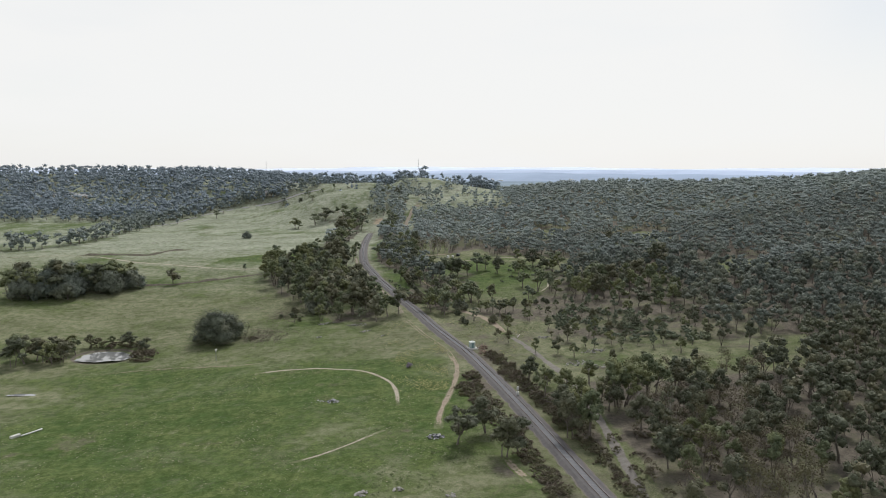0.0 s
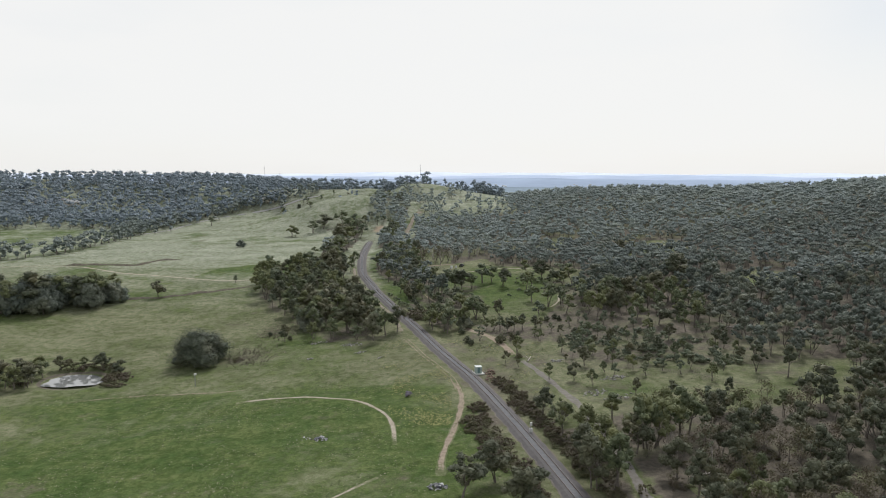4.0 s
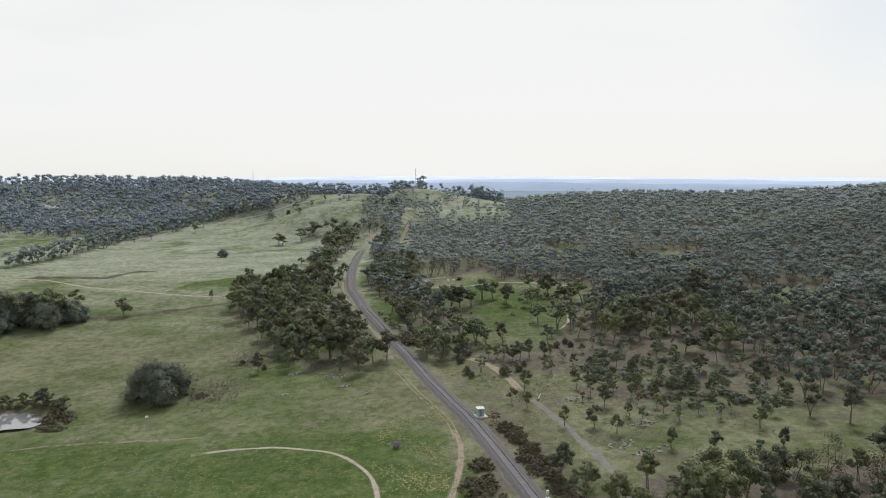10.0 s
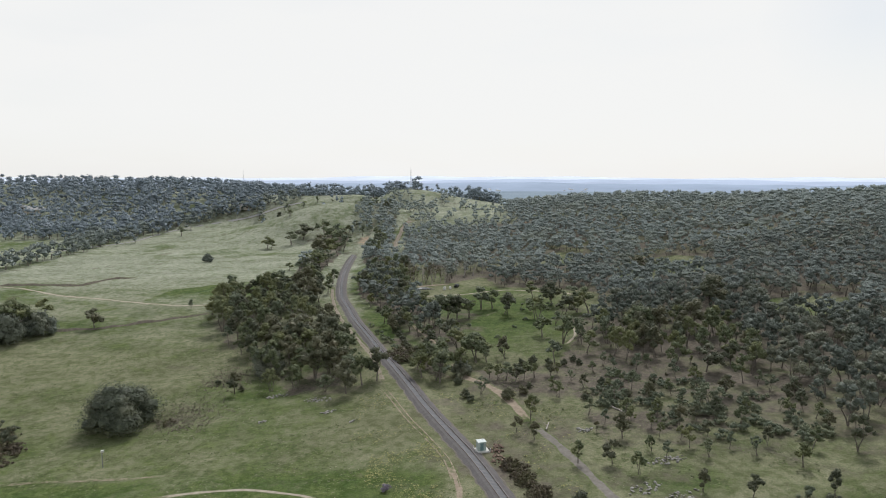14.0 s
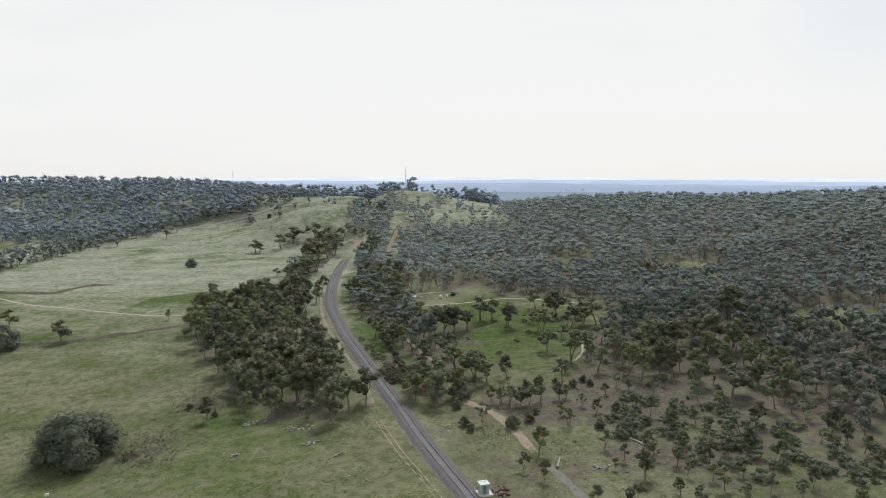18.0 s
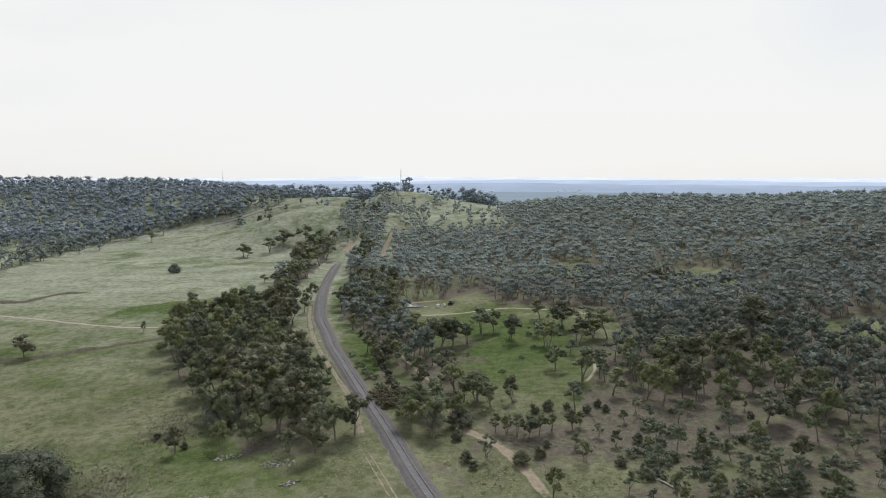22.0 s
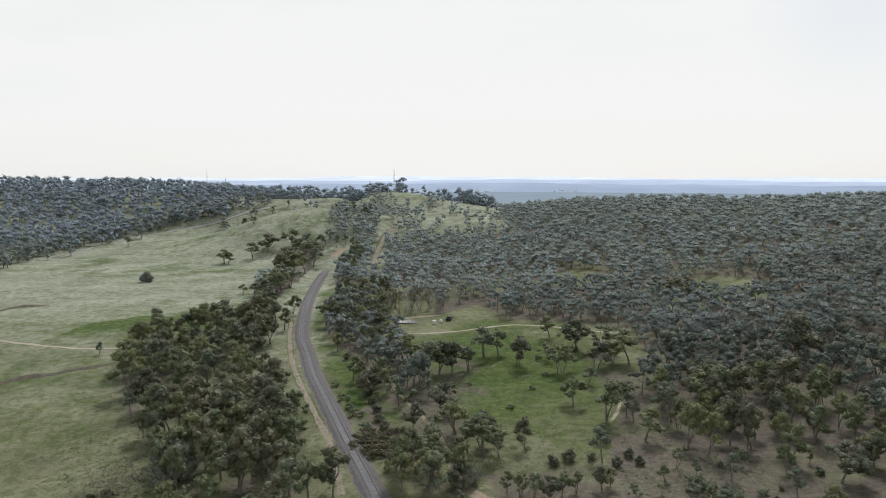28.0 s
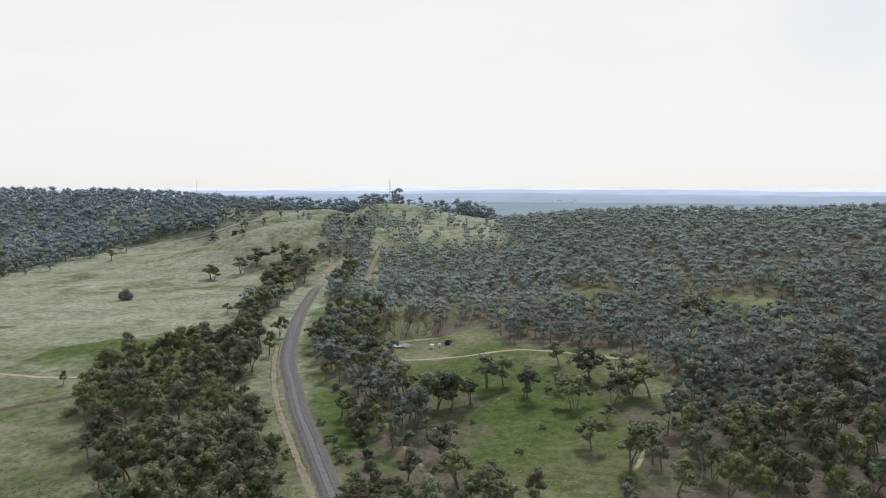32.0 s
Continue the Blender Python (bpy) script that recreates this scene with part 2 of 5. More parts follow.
RAIL = [(45, 50), (33, 105), (28.4, 124), (21.4, 156), (15.2, 182), (8.5, 207.3), (3, 223.5), (-2.5, 239.6), (-9.0, 261.3), (-16.8, 285.8), (-25.7, 314.5), (-31.0, 331.6), (-35.9, 351.3),
        (-42, 375), (-46.2, 404), (-49.5, 436), (-51.5, 470), (-52.4, 500), (-52.4, 525), (-50, 548)]



def smooth_line(pts, step):
    """Even points along a Catmull-Rom curve through pts."""
    p = np.array(pts, float)
    p = np.vstack([2 * p[0] - p[1], p, 2 * p[-1] - p[-2]])
    out = []
    for i in range(1, len(p) - 2):
        a, b, c, d = p[i - 1], p[i], p[i + 1], p[i + 2]
        for t in np.linspace(0, 1, max(3, int(np.hypot(*(c - b)) / 0.5)), endpoint=False):
            out.append(0.5 * (2 * b + (c - a) * t + (2 * a - 5 * b + 4 * c - d) * t * t + (3 * b - a - 3 * c + d) * t ** 3))
    out.append(p[-2])
    out = np.array(out)
    s = np.concatenate([[0], np.cumsum(np.hypot(*np.diff(out, axis=0).T))])
    q = np.arange(0, s[-1], step)
    return np.stack([np.interp(q, s, out[:, 0]), np.interp(q, s, out[:, 1])], 1)


RAIL_FINE = smooth_line(RAIL, 2.0)


def near_line(x, y, line):
    """The distance from each place to the nearest point of a line."""
    x, y = np.asarray(x, float), np.asarray(y, float)
    best = np.full(x.shape, 1e9)
    for a, b in line:
        best = np.minimum(best, (x - a) ** 2 + (y - b) ** 2)
    return np.sqrt(best)


def lumps(x, y):
    """Small uneven swells."""
    return 0.22 * np.sin(x * 0.11 + 1.3 * np.sin(y * 0.07)) * np.sin(y * 0.13 + 0.7 * np.sin(x * 0.05)) + 0.10 * np.sin(x * 0.33 + y * 0.21) * np.sin(y * 0.37 - x * 0.17)


def wild(x, y):
    """The land before the railway was cut into it."""
    x, y = np.asarray(x, float), np.asarray(y, float)
    z = -6.61 + 0.0178 * np.clip(y, 0, 500) - 0.0018 * np.clip(x, -300, 100)
    for a, b, sx, sy, h in HILLS:
        z = z + h * np.exp(-0.5 * (((x - a) / sx) ** 2 + ((y - b) / sy) ** 2))
    return z + lumps(x, y)


def rail_level(y):
    return -9.3 + 0.0243 * np.asarray(y, float)


def land(x, y):
    """The height of the ground."""
    x, y = np.asarray(x, float), np.asarray(y, float)
    z = wild(x, y)
    d = near_line(x, y, RAIL_FINE)
    k = np.clip((d - 4.5) / 9.0, 0, 1)
    k = k * k * (3 - 2 * k)
    k = np.maximum(k, np.clip((y - 500) / 50, 0, 1))
    z = np.where(y < 640, rail_level(y) * (1 - k) + z * k, z)
    e = np.hypot((x + 115) / 9.5, (y - 229) / 7.0)
    return np.where(e < 1.5, z - 1.1 * np.clip(1.5 - e, 0, 0.6) / 0.6, z)


def inside(x, y, poly):
    """Which places lie in a polygon of the plan."""
    x, y = np.asarray(x, float), np.asarray(y, float)
    hit = np.zeros(x.shape, bool)
    for (ax, ay), (bx, by) in zip(poly, poly[1:] + poly[:1]):
        cross = ((ay > y) != (by > y)) & (x < (bx - ax) * (y - ay) / (by - ay + 1e-9) + ax)
        hit ^= cross
    return hit


def blob(x, y, cx, cy, rx, ry):
    """1 in the middle of an oval, falling to 0 at its rim."""
    return np.clip(1.3 - 1.3 * np.hypot((x - cx) / rx, (y - cy) / ry), 0, 1)


COPSE = [(-91, 345), (-90, 378), (-70, 397), (-53, 412), (-50, 396), (-45, 372), (-38, 336), (-30, 305), (-22, 276), (-16, 257), (-24, 252), (-40, 255), (-50, 271), (-73, 306)]
BELT = [(-76, 440), (-78, 480), (-80, 512), (-84, 562), (-60, 562), (-62, 540), (-61, 489), (-60, 450), (-66, 432)]
CLEARING = [(-10, 370), (2, 392), (14, 402), (24, 410), (28, 384), (48, 376), (68, 362), (66, 318), (52, 308), (43, 287), (36, 268), (9, 268), (9, 291), (7, 309), (-3, 333)]
SPARSE = [(8, 268), (22, 284), (36, 272), (53, 274), (64, 259), (76, 246), (112, 238), (115, 205), (100, 183), (62, 177), (34, 176), (14, 204)]
STRIP = [(-131, 368), (-125, 398), (-75, 428), (-72, 400), (-84, 372)]
SHRUBBY = [(46, 262), (66, 252), (90, 226), (84, 208), (56, 214), (40, 236)]
GLADES = [(119, 402, 16, 20), (135, 315, 16, 14), (68, 441, 14, 18), (94, 388, 9, 13), (-9, 449, 8, 9), (-36, 441, 9, 26), (-66, 424, 7, 12), (30, 540, 12, 16)]
ROAD_EAST = [(5.2, 278), (6.6, 270), (8.0, 262.5), (13.5, 255), (18.5, 243), (22.5, 227), (27, 212), (31, 197), (34, 180), (36, 158), (36.6, 134), (37, 100)]
ROAD_EAST_FINE = smooth_line(ROAD_EAST, 2.0)
HEDGE_FINE = smooth_line([(-420, 392), (-300, 408), (-266, 425), (-249, 442), (-238, 480), (-238, 530), (-247, 578), (-262, 600)], 3.0)


def woodland(x, y):
    """How thickly trees stand: 0 open, 1 closed forest."""
    x, y = np.asarray(x, float), np.asarray(y, float)
    edge = np.where(x < np.interp(y, RAIL_FINE[:, 1], RAIL_FINE[:, 0]), 11.5 + 1.5 * np.sin(y * 0.06), np.where(y < 172, 7.5, 10.5 + 3 * np.sin(y * 0.06)))
    d = near_line(x, y, RAIL_FINE)
    rx = np.interp(y, RAIL_FINE[:, 1], RAIL_FINE[:, 0])
    east = (x > rx + np.where(y < 172, 6.5, 8))
    den = np.where(east, 1.0, 0.0)
    den = np.where(east & inside(x, y, SPARSE), np.where((x < 36) | (y < 212), 0.2, 0.85), den)
    den = np.where(east & (y < 262) & (x < 34) & (y > 172), 0.03, den)
    den = np.where(east & (y > 285) & (y < 335) & (x < -2), 0.75, den)
    den = np.where(inside(x, y, CLEARING), 0.0, den)
    for a, b, p, q in GLADES:
        den = np.where(np.hypot((x - a) / p, (y - b) / q) < 1, 0.0, den)
    den = np.where((y > 650) & (x > -60) & (x < 30), np.where(y > 722, np.where(x < -30, 0.8, 0.3), np.where(y < 690, 0.06, 0.03)), den)
    den = np.where((y > 505) & (y < 650) & (x > -60) & (x < 70), 0.72, den)
    den = np.where((y > 556) & (y < 700) & (x > 0) & (x < 54), 0.14, den)
    den = np.where((y > 560) & (y < 655) & (x > -28) & (x <= 0), 0.4, den)
    den = np.where((y > 490) & (y < 690) & (x > -42) & (x < -28), 0.95, den)
    den = np.where((y > 478) & (y < 600) & (np.abs(x + 25) < 4.2), 0.0, den)
    open_slope = (y > 556) & (y < 700) & (x > -60) & (x < 54)
    thin = 0.9 + 0.25 * np.sin(x * 0.045 + 1.7 * np.sin(y * 0.021)) * np.sin(y * 0.052 + np.sin(x * 0.033))
    den = np.where(east & (y > 420) & (den > 0.5) & ~open_slope, np.clip(thin, 0.45, 1.0), den)
    den = np.where(inside(x, y, BELT), 1.0, den)
    den = np.where(inside(x, y, COPSE), np.clip(0.85 + 0.55 * np.sin(x * 0.19 + 1.1 * np.sin(y * 0.11)) * np.sin(y * 0.16 + np.sin(x * 0.09)), 0.3, 1.0), den)
    edge_y = np.maximum(592 + 0.0 * x, np.interp(x, [-240, -227, -222, -205, -185, -150, -120, -60], [570, 590, 620, 660, 674, 690, 700, 730]))
    den = np.where((x < -60) & (y > edge_y), np.clip(0.72 + 0.5 * np.sin(x * 0.05 + 1.3 * np.sin(y * 0.031)) * np.sin(y * 0.06 + np.sin(x * 0.027)), 0.25, 1.0), den)
    den = np.where((x > -150) & (x < -60) & (y > 640) & (y < 728), 0.04, den)
    den = np.where((x < -150) & (near_line(x, y, HEDGE_FINE) < 8.5), 0.0, den)
    den = np.where((x > -17) & (x < 5) & (y > 380) & (y < 424), 0.0, den)
    den = np.where(near_line(x, y, ROAD_EAST_FINE) < np.where(y < 170, 2.4, 3.6), 0.0, den)
    return np.where(d < edge - 1.0, 0.0, den)


# ---- helpers for meshes ----


def mesh_of(name, verts, faces, mats, smooth=False):
    me = bpy.data.meshes.new(name)
    me.from_pydata([tuple(v) for v in verts], [], [tuple(f) for f in faces])
    for m in (mats if isinstance(mats, (list, tuple)) else [mats]):
        me.materials.append(m)
    if smooth:
        me.shade_smooth()
    return me


def quads_mesh(name, v, nquads, material, tri=False):
    """A mesh out of one array of loose faces."""
    k = 3 if tri else 4
    me = bpy.data.meshes.new(name)
    me.vertices.add(len(v))
    me.vertices.foreach_set("co", np.asarray(v, np.float32).ravel())
    me.loops.add(nquads * k)
    me.loops.foreach_set("vertex_index", np.arange(nquads * k, dtype=np.int32))
    me.polygons.add(nquads)
    me.polygons.foreach_set("loop_start", np.arange(nquads, dtype=np.int32) * k)
    me.update(calc_edges=True)
    me.materials.append(material)
    return me


def part(name, bm, material, parent, label=""):
    """One mesh object under a thing; bm is a bmesh or a mesh."""
    me = bm
    if isinstance(bm, bmesh.types.BMesh):
        me = bpy.data.meshes.new(name)
        bm.to_mesh(me)
        bm.free()
    if material is not None and not me.materials:
        me.materials.append(material)
    ob = new(name, me)
    ob.parent = parent
    return tagged(ob, label)


def thing(name, m, label, category, group="", kind=""):
    ob = new(name)
    ob.matrix_world = m
    return tagged(ob, label, category, group, kind)


def box(bm, cx, cy, cz, sx, sy, sz, bevel=0.0, turn=0.0):
    r = bmesh.ops.create_cube(bm, size=1.0)
    bmesh.ops.scale(bm, vec=(sx, sy, sz), verts=r["verts"])
    if bevel:
        es = list({e for v in r["verts"] for e in v.link_edges})
        r2 = bmesh.ops.bevel(bm, geom=es, offset=bevel, segments=1, affect="EDGES")
        vs = list({v for f in r2["faces"] for v in f.verts})
    else:
        vs = r["verts"]
    if turn:
        bmesh.ops.rotate(bm, cent=(0, 0, 0), matrix=Matrix.Rotation(radians(turn), 3, "Z"), verts=vs)
    bmesh.ops.translate(bm, vec=(cx, cy, cz), verts=vs)
    return bm


def boxed(*args, **kw):
    return box(bmesh.new(), *args, **kw)


def spot(x, y, turn=0.0, lift=0.0):
    return pose(x, y, float(land(x, y)) + lift, 0, 0, turn)


# ---- ground ----


def axis(spans):
    out = []
    for a, b, step in spans:
        out.append(np.arange(a, b, step))
    return np.concatenate(out + [[spans[-1][1]]])


GX = axis([(-4990, -1500, 350), (-1500, -600, 60), (-600, -260, 12), (-260, -150, 4), (-150, 130, 1.6), (130, 300, 5), (300, 700, 14), (700, 1500, 80), (1500, 4990, 350)])
GY = axis([(-1500, -200, 200), (-200, 60, 20), (60, 110, 5), (110, 420, 1.6), (420, 620, 3), (620, 960, 9), (960, 1500, 60), (1500, 4990, 350)])


def build_ground():
    gx, gy = np.meshgrid(GX, GY)
    x, y = gx.ravel(), gy.ravel()
    z = land(x, y)
    v = np.stack([x, y, z], 1)
    nx, ny = len(GX), len(GY)
    i = np.arange((nx - 1) * (ny - 1))
    a = (i // (nx - 1)) * nx + i % (nx - 1)
    f = np.stack([a, a + 1, a + nx + 1, a + nx], 1)
    me = bpy.data.meshes.new("ground")
    me.vertices.add(len(v))
    me.vertices.foreach_set("co", v.astype(np.float32).ravel())
    me.loops.add(f.size)
    me.loops.foreach_set("vertex_index", f.astype(np.int32).ravel())
    me.polygons.add(len(f))
    me.polygons.foreach_set("loop_start", np.arange(len(f), dtype=np.int32) * 4)
    me.update(calc_edges=True)
    me.shade_smooth()
    me.materials.append(M_GROUND)
    # what covers it: lush grass, bare earth, leaf litter; alpha: far haze tint
    lush = np.interp(y, [205, 240, 330, 430], [0.48, 0.34, 0.34, 0.12])
    lush += 0.75 * blob(x, y, -40, 165, 90, 46) + 0.5 * blob(x, y, -50, 200, 95, 16) + 0.35 * blob(x, y, -95, 395, 45, 16) + 0.5 * blob(x, y, 26, 335, 42, 55) + 0.4 * blob(x, y, 119, 402, 22, 22) + 0.4 * blob(x, y, 68, 441, 18, 20)
    lush += -0.28 * blob(x, y, -80, 592, 70, 40) + 0.08 * blob(x, y, 26, 318, 42, 52) - 0.35 * blob(x, y, -100, 680, 130, 50) + 0.1 * blob(x, y, 0, 130, 22, 34) + 0.4 * blob(x, y, -13, 166, 7, 24) + 0.25 * blob(x, y, -24, 700, 40, 14)
    lush += 0.45 * blob(x, y, -30, 135, 75, 38)
    lush += 0.35 * blob(x, y, 45, 195, 22, 14) + 0.5 * blob(x, y, -340, 540, 110, 90) + 0.55 * blob(x, y, -42, 268, 40, 24)
    lush -= 0.35 * blob(x, y, -80, 290, 120, 50) + 0.3 * blob(x, y, -150, 450, 110, 60) + 0.3 * blob(x, y, 12, 235, 26, 50) + 0.25 * blob(x, y, -18, 225, 26, 26)
    lush += 0.55 * inside(x, y, STRIP) + 0.2 * blob(x, y, 32, 335, 34, 52)
    lush -= 0.6 * blob(x, y, 9, 134, 15, 40) + 0.3 * blob(x, y, -4, 118, 14, 16)
    lush += 0.35 * blob(x, y, -85, 202, 60, 8)
    gap = x - np.interp(y, RAIL_FINE[:, 1], RAIL_FINE[:, 0])
    lush += 0.55 * ((gap > 4) & (gap < 17) & (y > 280) & (y < 470))
    verge = np.clip(1.5 - near_line(x, y, RAIL_FINE) / 8.0, 0, 1)
    lush -= np.where(y < 270, 0.6, 0.15) * verge + 0.28 * inside(x, y, SPARSE) + 0.3 * ((x > 20) & (y < 185))
    den = woodland(x, y)
    litter = np.clip(den * 0.95, 0, 1) * np.where(inside(x, y, SPARSE), 0.5, 1.0) * np.where(inside(x, y, COPSE), 0.7, 1.0) * np.where((y > 425) & (x > -60), np.where((y > 655) | ((y > 556) & (x < 54)), 0.35, 0.85), 1.0) * np.where((y > 560) & (x < -60), 0.12, 1.0) + 0.75 * blob(x, y, 3, 318, 18, 16) + 0.5 * blob(x, y, 18, 256, 24, 26) + 0.18 * blob(x, y, 30, 215, 30, 34) + 0.35 * blob(x, y, 50, 258, 34, 22) + 0.25 * blob(x, y, 14, 190, 10, 40) + 0.4 * blob(x, y, 10, 128, 10, 16) + 0.6 * blob(x, y, 52, 318, 16, 12)
    bare = 0.42 * blob(x, y, -21, 650, 8, 45) + 0.35 * blob(x, y, -45, 572, 8, 26) + 0.55 * blob(x, y, 62, 548, 14, 26) + 0.5 * blob(x, y, 8, 262, 10, 6) + 0.4 * blob(x, y, -50, 548, 7, 18)
    bare += np.where(den > 0.4, 0.06, 0.0)
    bare += 0.22 * verge
    litter += 0.16 * ((gap > 6) & (y < 275))
    litter += 0.55 * blob(x, y, 10, 334, 17, 13) + 0.5 * blob(x, y, 52, 338, 14, 10) + 0.5 * blob(x, y, 60, 300, 16, 18) + 0.3 * verge + 0.1 * inside(x, y, SPARSE)
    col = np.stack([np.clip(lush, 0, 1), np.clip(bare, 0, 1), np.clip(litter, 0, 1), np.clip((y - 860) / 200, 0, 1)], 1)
    at = me.color_attributes.new("cover", "FLOAT_COLOR", "POINT")
    at.data.foreach_set("color", col.astype(np.float32).ravel())
    # grows with distance: haze put into the colour of the far pasture
    at = me.attributes.new("straw", "FLOAT", "POINT")
    at.data.foreach_set("value", np.where(x < -20, np.interp(y, [300, 440], [0.0, 1.0]), np.interp(y, [480, 600], [0.0, 1.0])).astype(np.float32))
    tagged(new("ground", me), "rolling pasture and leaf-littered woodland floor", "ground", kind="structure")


build_ground()


def strip(name, pts, width, material, label, lift=0.05, step=1.5, ruts=False, strength=1.0):
    """A track laid on the ground, with a ragged edge."""
    line = smooth_line(pts, step)
    t = np.gradient(line, axis=0)
    t /= np.hypot(t[:, 0], t[:, 1])[:, None]
    n = np.stack([-t[:, 1], t[:, 0]], 1)
    cuts = [-1, -0.72, -0.4, 0, 0.4, 0.72, 1]
    wear = [0, 0.4, 0.86 * strength, 0.12 if ruts else 0.7 * strength, 0.86 * strength, 0.4, 0]
    v, w = [], []
    for i, (p, q) in enumerate(zip(line, n)):
        half = width / 2 * (1 + 0.22 * math.sin(i * 0.9) * math.sin(i * 0.37 + 1))
        fade = min(1.0, i / 4, (len(line) - 1 - i) / 4)
        for c, k in zip(cuts, wear):
            x, y = p + q * half * c
            v.append((x, y, float(land(x, y)) + lift * (1 - 0.8 * abs(c))))
            w.append(k * (0.25 + 0.75 * fade))
    m = len(cuts)
    f = [(i * m + j, i * m + j + 1, (i + 1) * m + j + 1, (i + 1) * m + j) for i in range(len(line) - 1) for j in range(m - 1)]
    me = mesh_of(name, v, f, material, True)
    at = me.attributes.new("wear", "FLOAT", "POINT")
    at.data.foreach_set("value", np.array(w, np.float32))
    return tagged(new(name, me), label, "track", kind="structure")


strip("dirt_track_west", [(-0.6, 150), (-0.2, 160), (2.8, 176), (4.5, 190), (4.3, 199), (2.6, 208)], 1.9, M_DIRT_RED, "pale worn dirt track beside the railway", strength=0.9)
for rut in (-0.6, 0.6):
    strip("wheel_rut", [(4.2 + rut, 197), (2.4 + rut, 209), (-2 + rut, 221), (-6.5 + rut, 232), (-12 + rut, 248), (-15 + rut, 256)], 0.5, M_DIRT_RED, "pale wheel rut of a faint track in dry grass", strength=0.75)
strip("dirt_patch", [(18, 120), (14.5, 129), (12, 137)], 2.4, M_DIRT_RED, "short bare orange track beside scrub", strength=0.7)
strip("dirt_track_loop", [(-56, 200), (-51.2, 201), (-37.7, 201.5), (-23.4, 196), (-16.1, 187.5), (-12.3, 178.3), (-10.7, 166)], 1.25, M_DIRT, "pale worn wheel track curving through green pasture")
strip("dirt_track_field", [(-31, 134.5), (-22, 141), (-16.5, 146.7), (-12, 151)], 0.9, M_DIRT, "faint worn wheel track in green pasture", strength=0.8)
strip("clearing_scrape", [(19, 331), (21.8, 335.1), (25, 337.4)], 1.0, M_DIRT_RED, "short bare scrape in the clearing", strength=0.8)
strip("clearing_side_track", [(55, 328.2), (58.7, 329.6), (63, 330.2), (68, 333.4)], 1.1, M_DIRT_RED, "short bare track at the clearing's edge", strength=0.8)
strip("forest_trail", [(45.6, 143), (46.6, 136), (47.5, 128), (49, 118)], 1.3, M_DIRT_RED, "narrow bare trail under roadside gums", strength=0.8)
strip("dirt_track_pond", [(-106, 207.5), (-95, 210.4), (-84, 211.3), (-66, 210.4), (-53, 210.3)], 1.2, M_DIRT_RED, "faint bare cattle track in the pasture", lift=0.12, strength=0.55)
strip("gravel_road_upper", ROAD_EAST[:6], 3.4, M_DIRT_RED, "orange-brown clay road winding through open woodland")
strip("gravel_road_lower", ROAD_EAST[5:], 2.8, M_ROAD_GREY, "grey gravel road through open woodland")
strip("firebreak", [(-24.4, 478), (-26.3, 512), (-27, 535), (-25.3, 559), (-22.3, 579), (-15.6, 590)], 4.6, M_EROSION_PALE, "bare clay firebreak scar up the wooded hill", strength=0.85)
strip("track_by_copse", [(-50, 400), (-45.2, 370), (-37.5, 337), (-26.0, 301.6), (-20.4, 285), (-16.4, 268), (-14.2, 256)], 2.2, M_EROSION_PALE, "tan clay service track between trees and railway", strength=0.8)
strip("farm_road", [(-252, 396), (-233, 402), (-201, 400), (-178, 387), (-155, 379), (-132, 370.5), (-112, 366), (-96, 366)], 2.4, M_DIRT, "pale dirt farm road across dry pasture")


def cut_bank(name, pts, high, label):
    """A small eroded earth step: a bare face with turf behind it."""
    line = smooth_line(pts, 1.3)
    v, w = [], []
    for i, (x, y) in enumerate(line):
        h = high * (0.45 + 0.55 * abs(math.sin(i * 0.31) * math.sin(i * 0.13 + 0.7))) * min(1.0, i / 5, (len(line) - 1 - i) / 5)
        wob = 0.5 * math.sin(i * 0.7) + 0.3 * math.sin(i * 1.9)
        for dy, dz, k in ((-1.0, 0.02, 0.0), (-0.4, 0.06, 0.72), (0.1, h, 0.78), (0.8, h * 0.9, 0.1), (3.6, 0.0, 0.0)):
            v.append((x, y + dy + wob, float(land(x, y + dy + wob)) + dz))
            w.append(k)
    f = [(i * 5 + j, (i + 1) * 5 + j, (i + 1) * 5 + j + 1, i * 5 + j + 1) for i in range(len(line) - 1) for j in range(4)]
    me = mesh_of(name, v, f, M_EROSION, True)
    at = me.attributes.new("wear", "FLOAT", "POINT")
    at.data.foreach_set("value", np.array(w, np.float32))
    tagged(new(name, me), label, "creek bank", kind="structure")


cut_bank("creek_bank", [(-185, 322), (-160, 326), (-142, 328), (-125.5, 331), (-112.7, 339), (-100.4, 345.5), (-91, 350)], 1.1, "eroded brown creek bank in the pasture")
cut_bank("gully_bank", [(-215, 404), (-192, 407), (-174, 407), (-168, 421), (-156, 429)], 1.3, "eroded brown gully in dry pasture")
strip("clearing_path", [(-16, 372), (2.8, 371.8), (15.7, 373.4), (28.9, 376), (41.4, 372.5), (53, 365.4), (66, 357)], 1.9, M_DIRT, "pale footpath across a green clearing")
strip("clearing_trail", [(49, 311), (46.8, 298), (41, 286.9)], 1.3, M_DIRT, "short pale bare trail in a clearing")
strip("clearing_track", [(-9, 324), (-6, 314), (-1.3, 301), (3, 288), (5.2, 277)], 1.7, M_DIRT_RED, "orange clay track between trees")
strip("country_road", [(-262, 520), (-240, 560), (-227, 585), (-222, 617), (-214, 639), (-202, 656), (-185, 668), (-160, 682), (-140, 696), (-118, 706)], 4.8, M_SEALED, "pale sealed country road along a tree line", lift=0.12)

# ---- railway ----
RAIL_LINE = smooth_line(RAIL, 0.6)
RAIL_DIR = np.gradient(RAIL_LINE, axis=0)
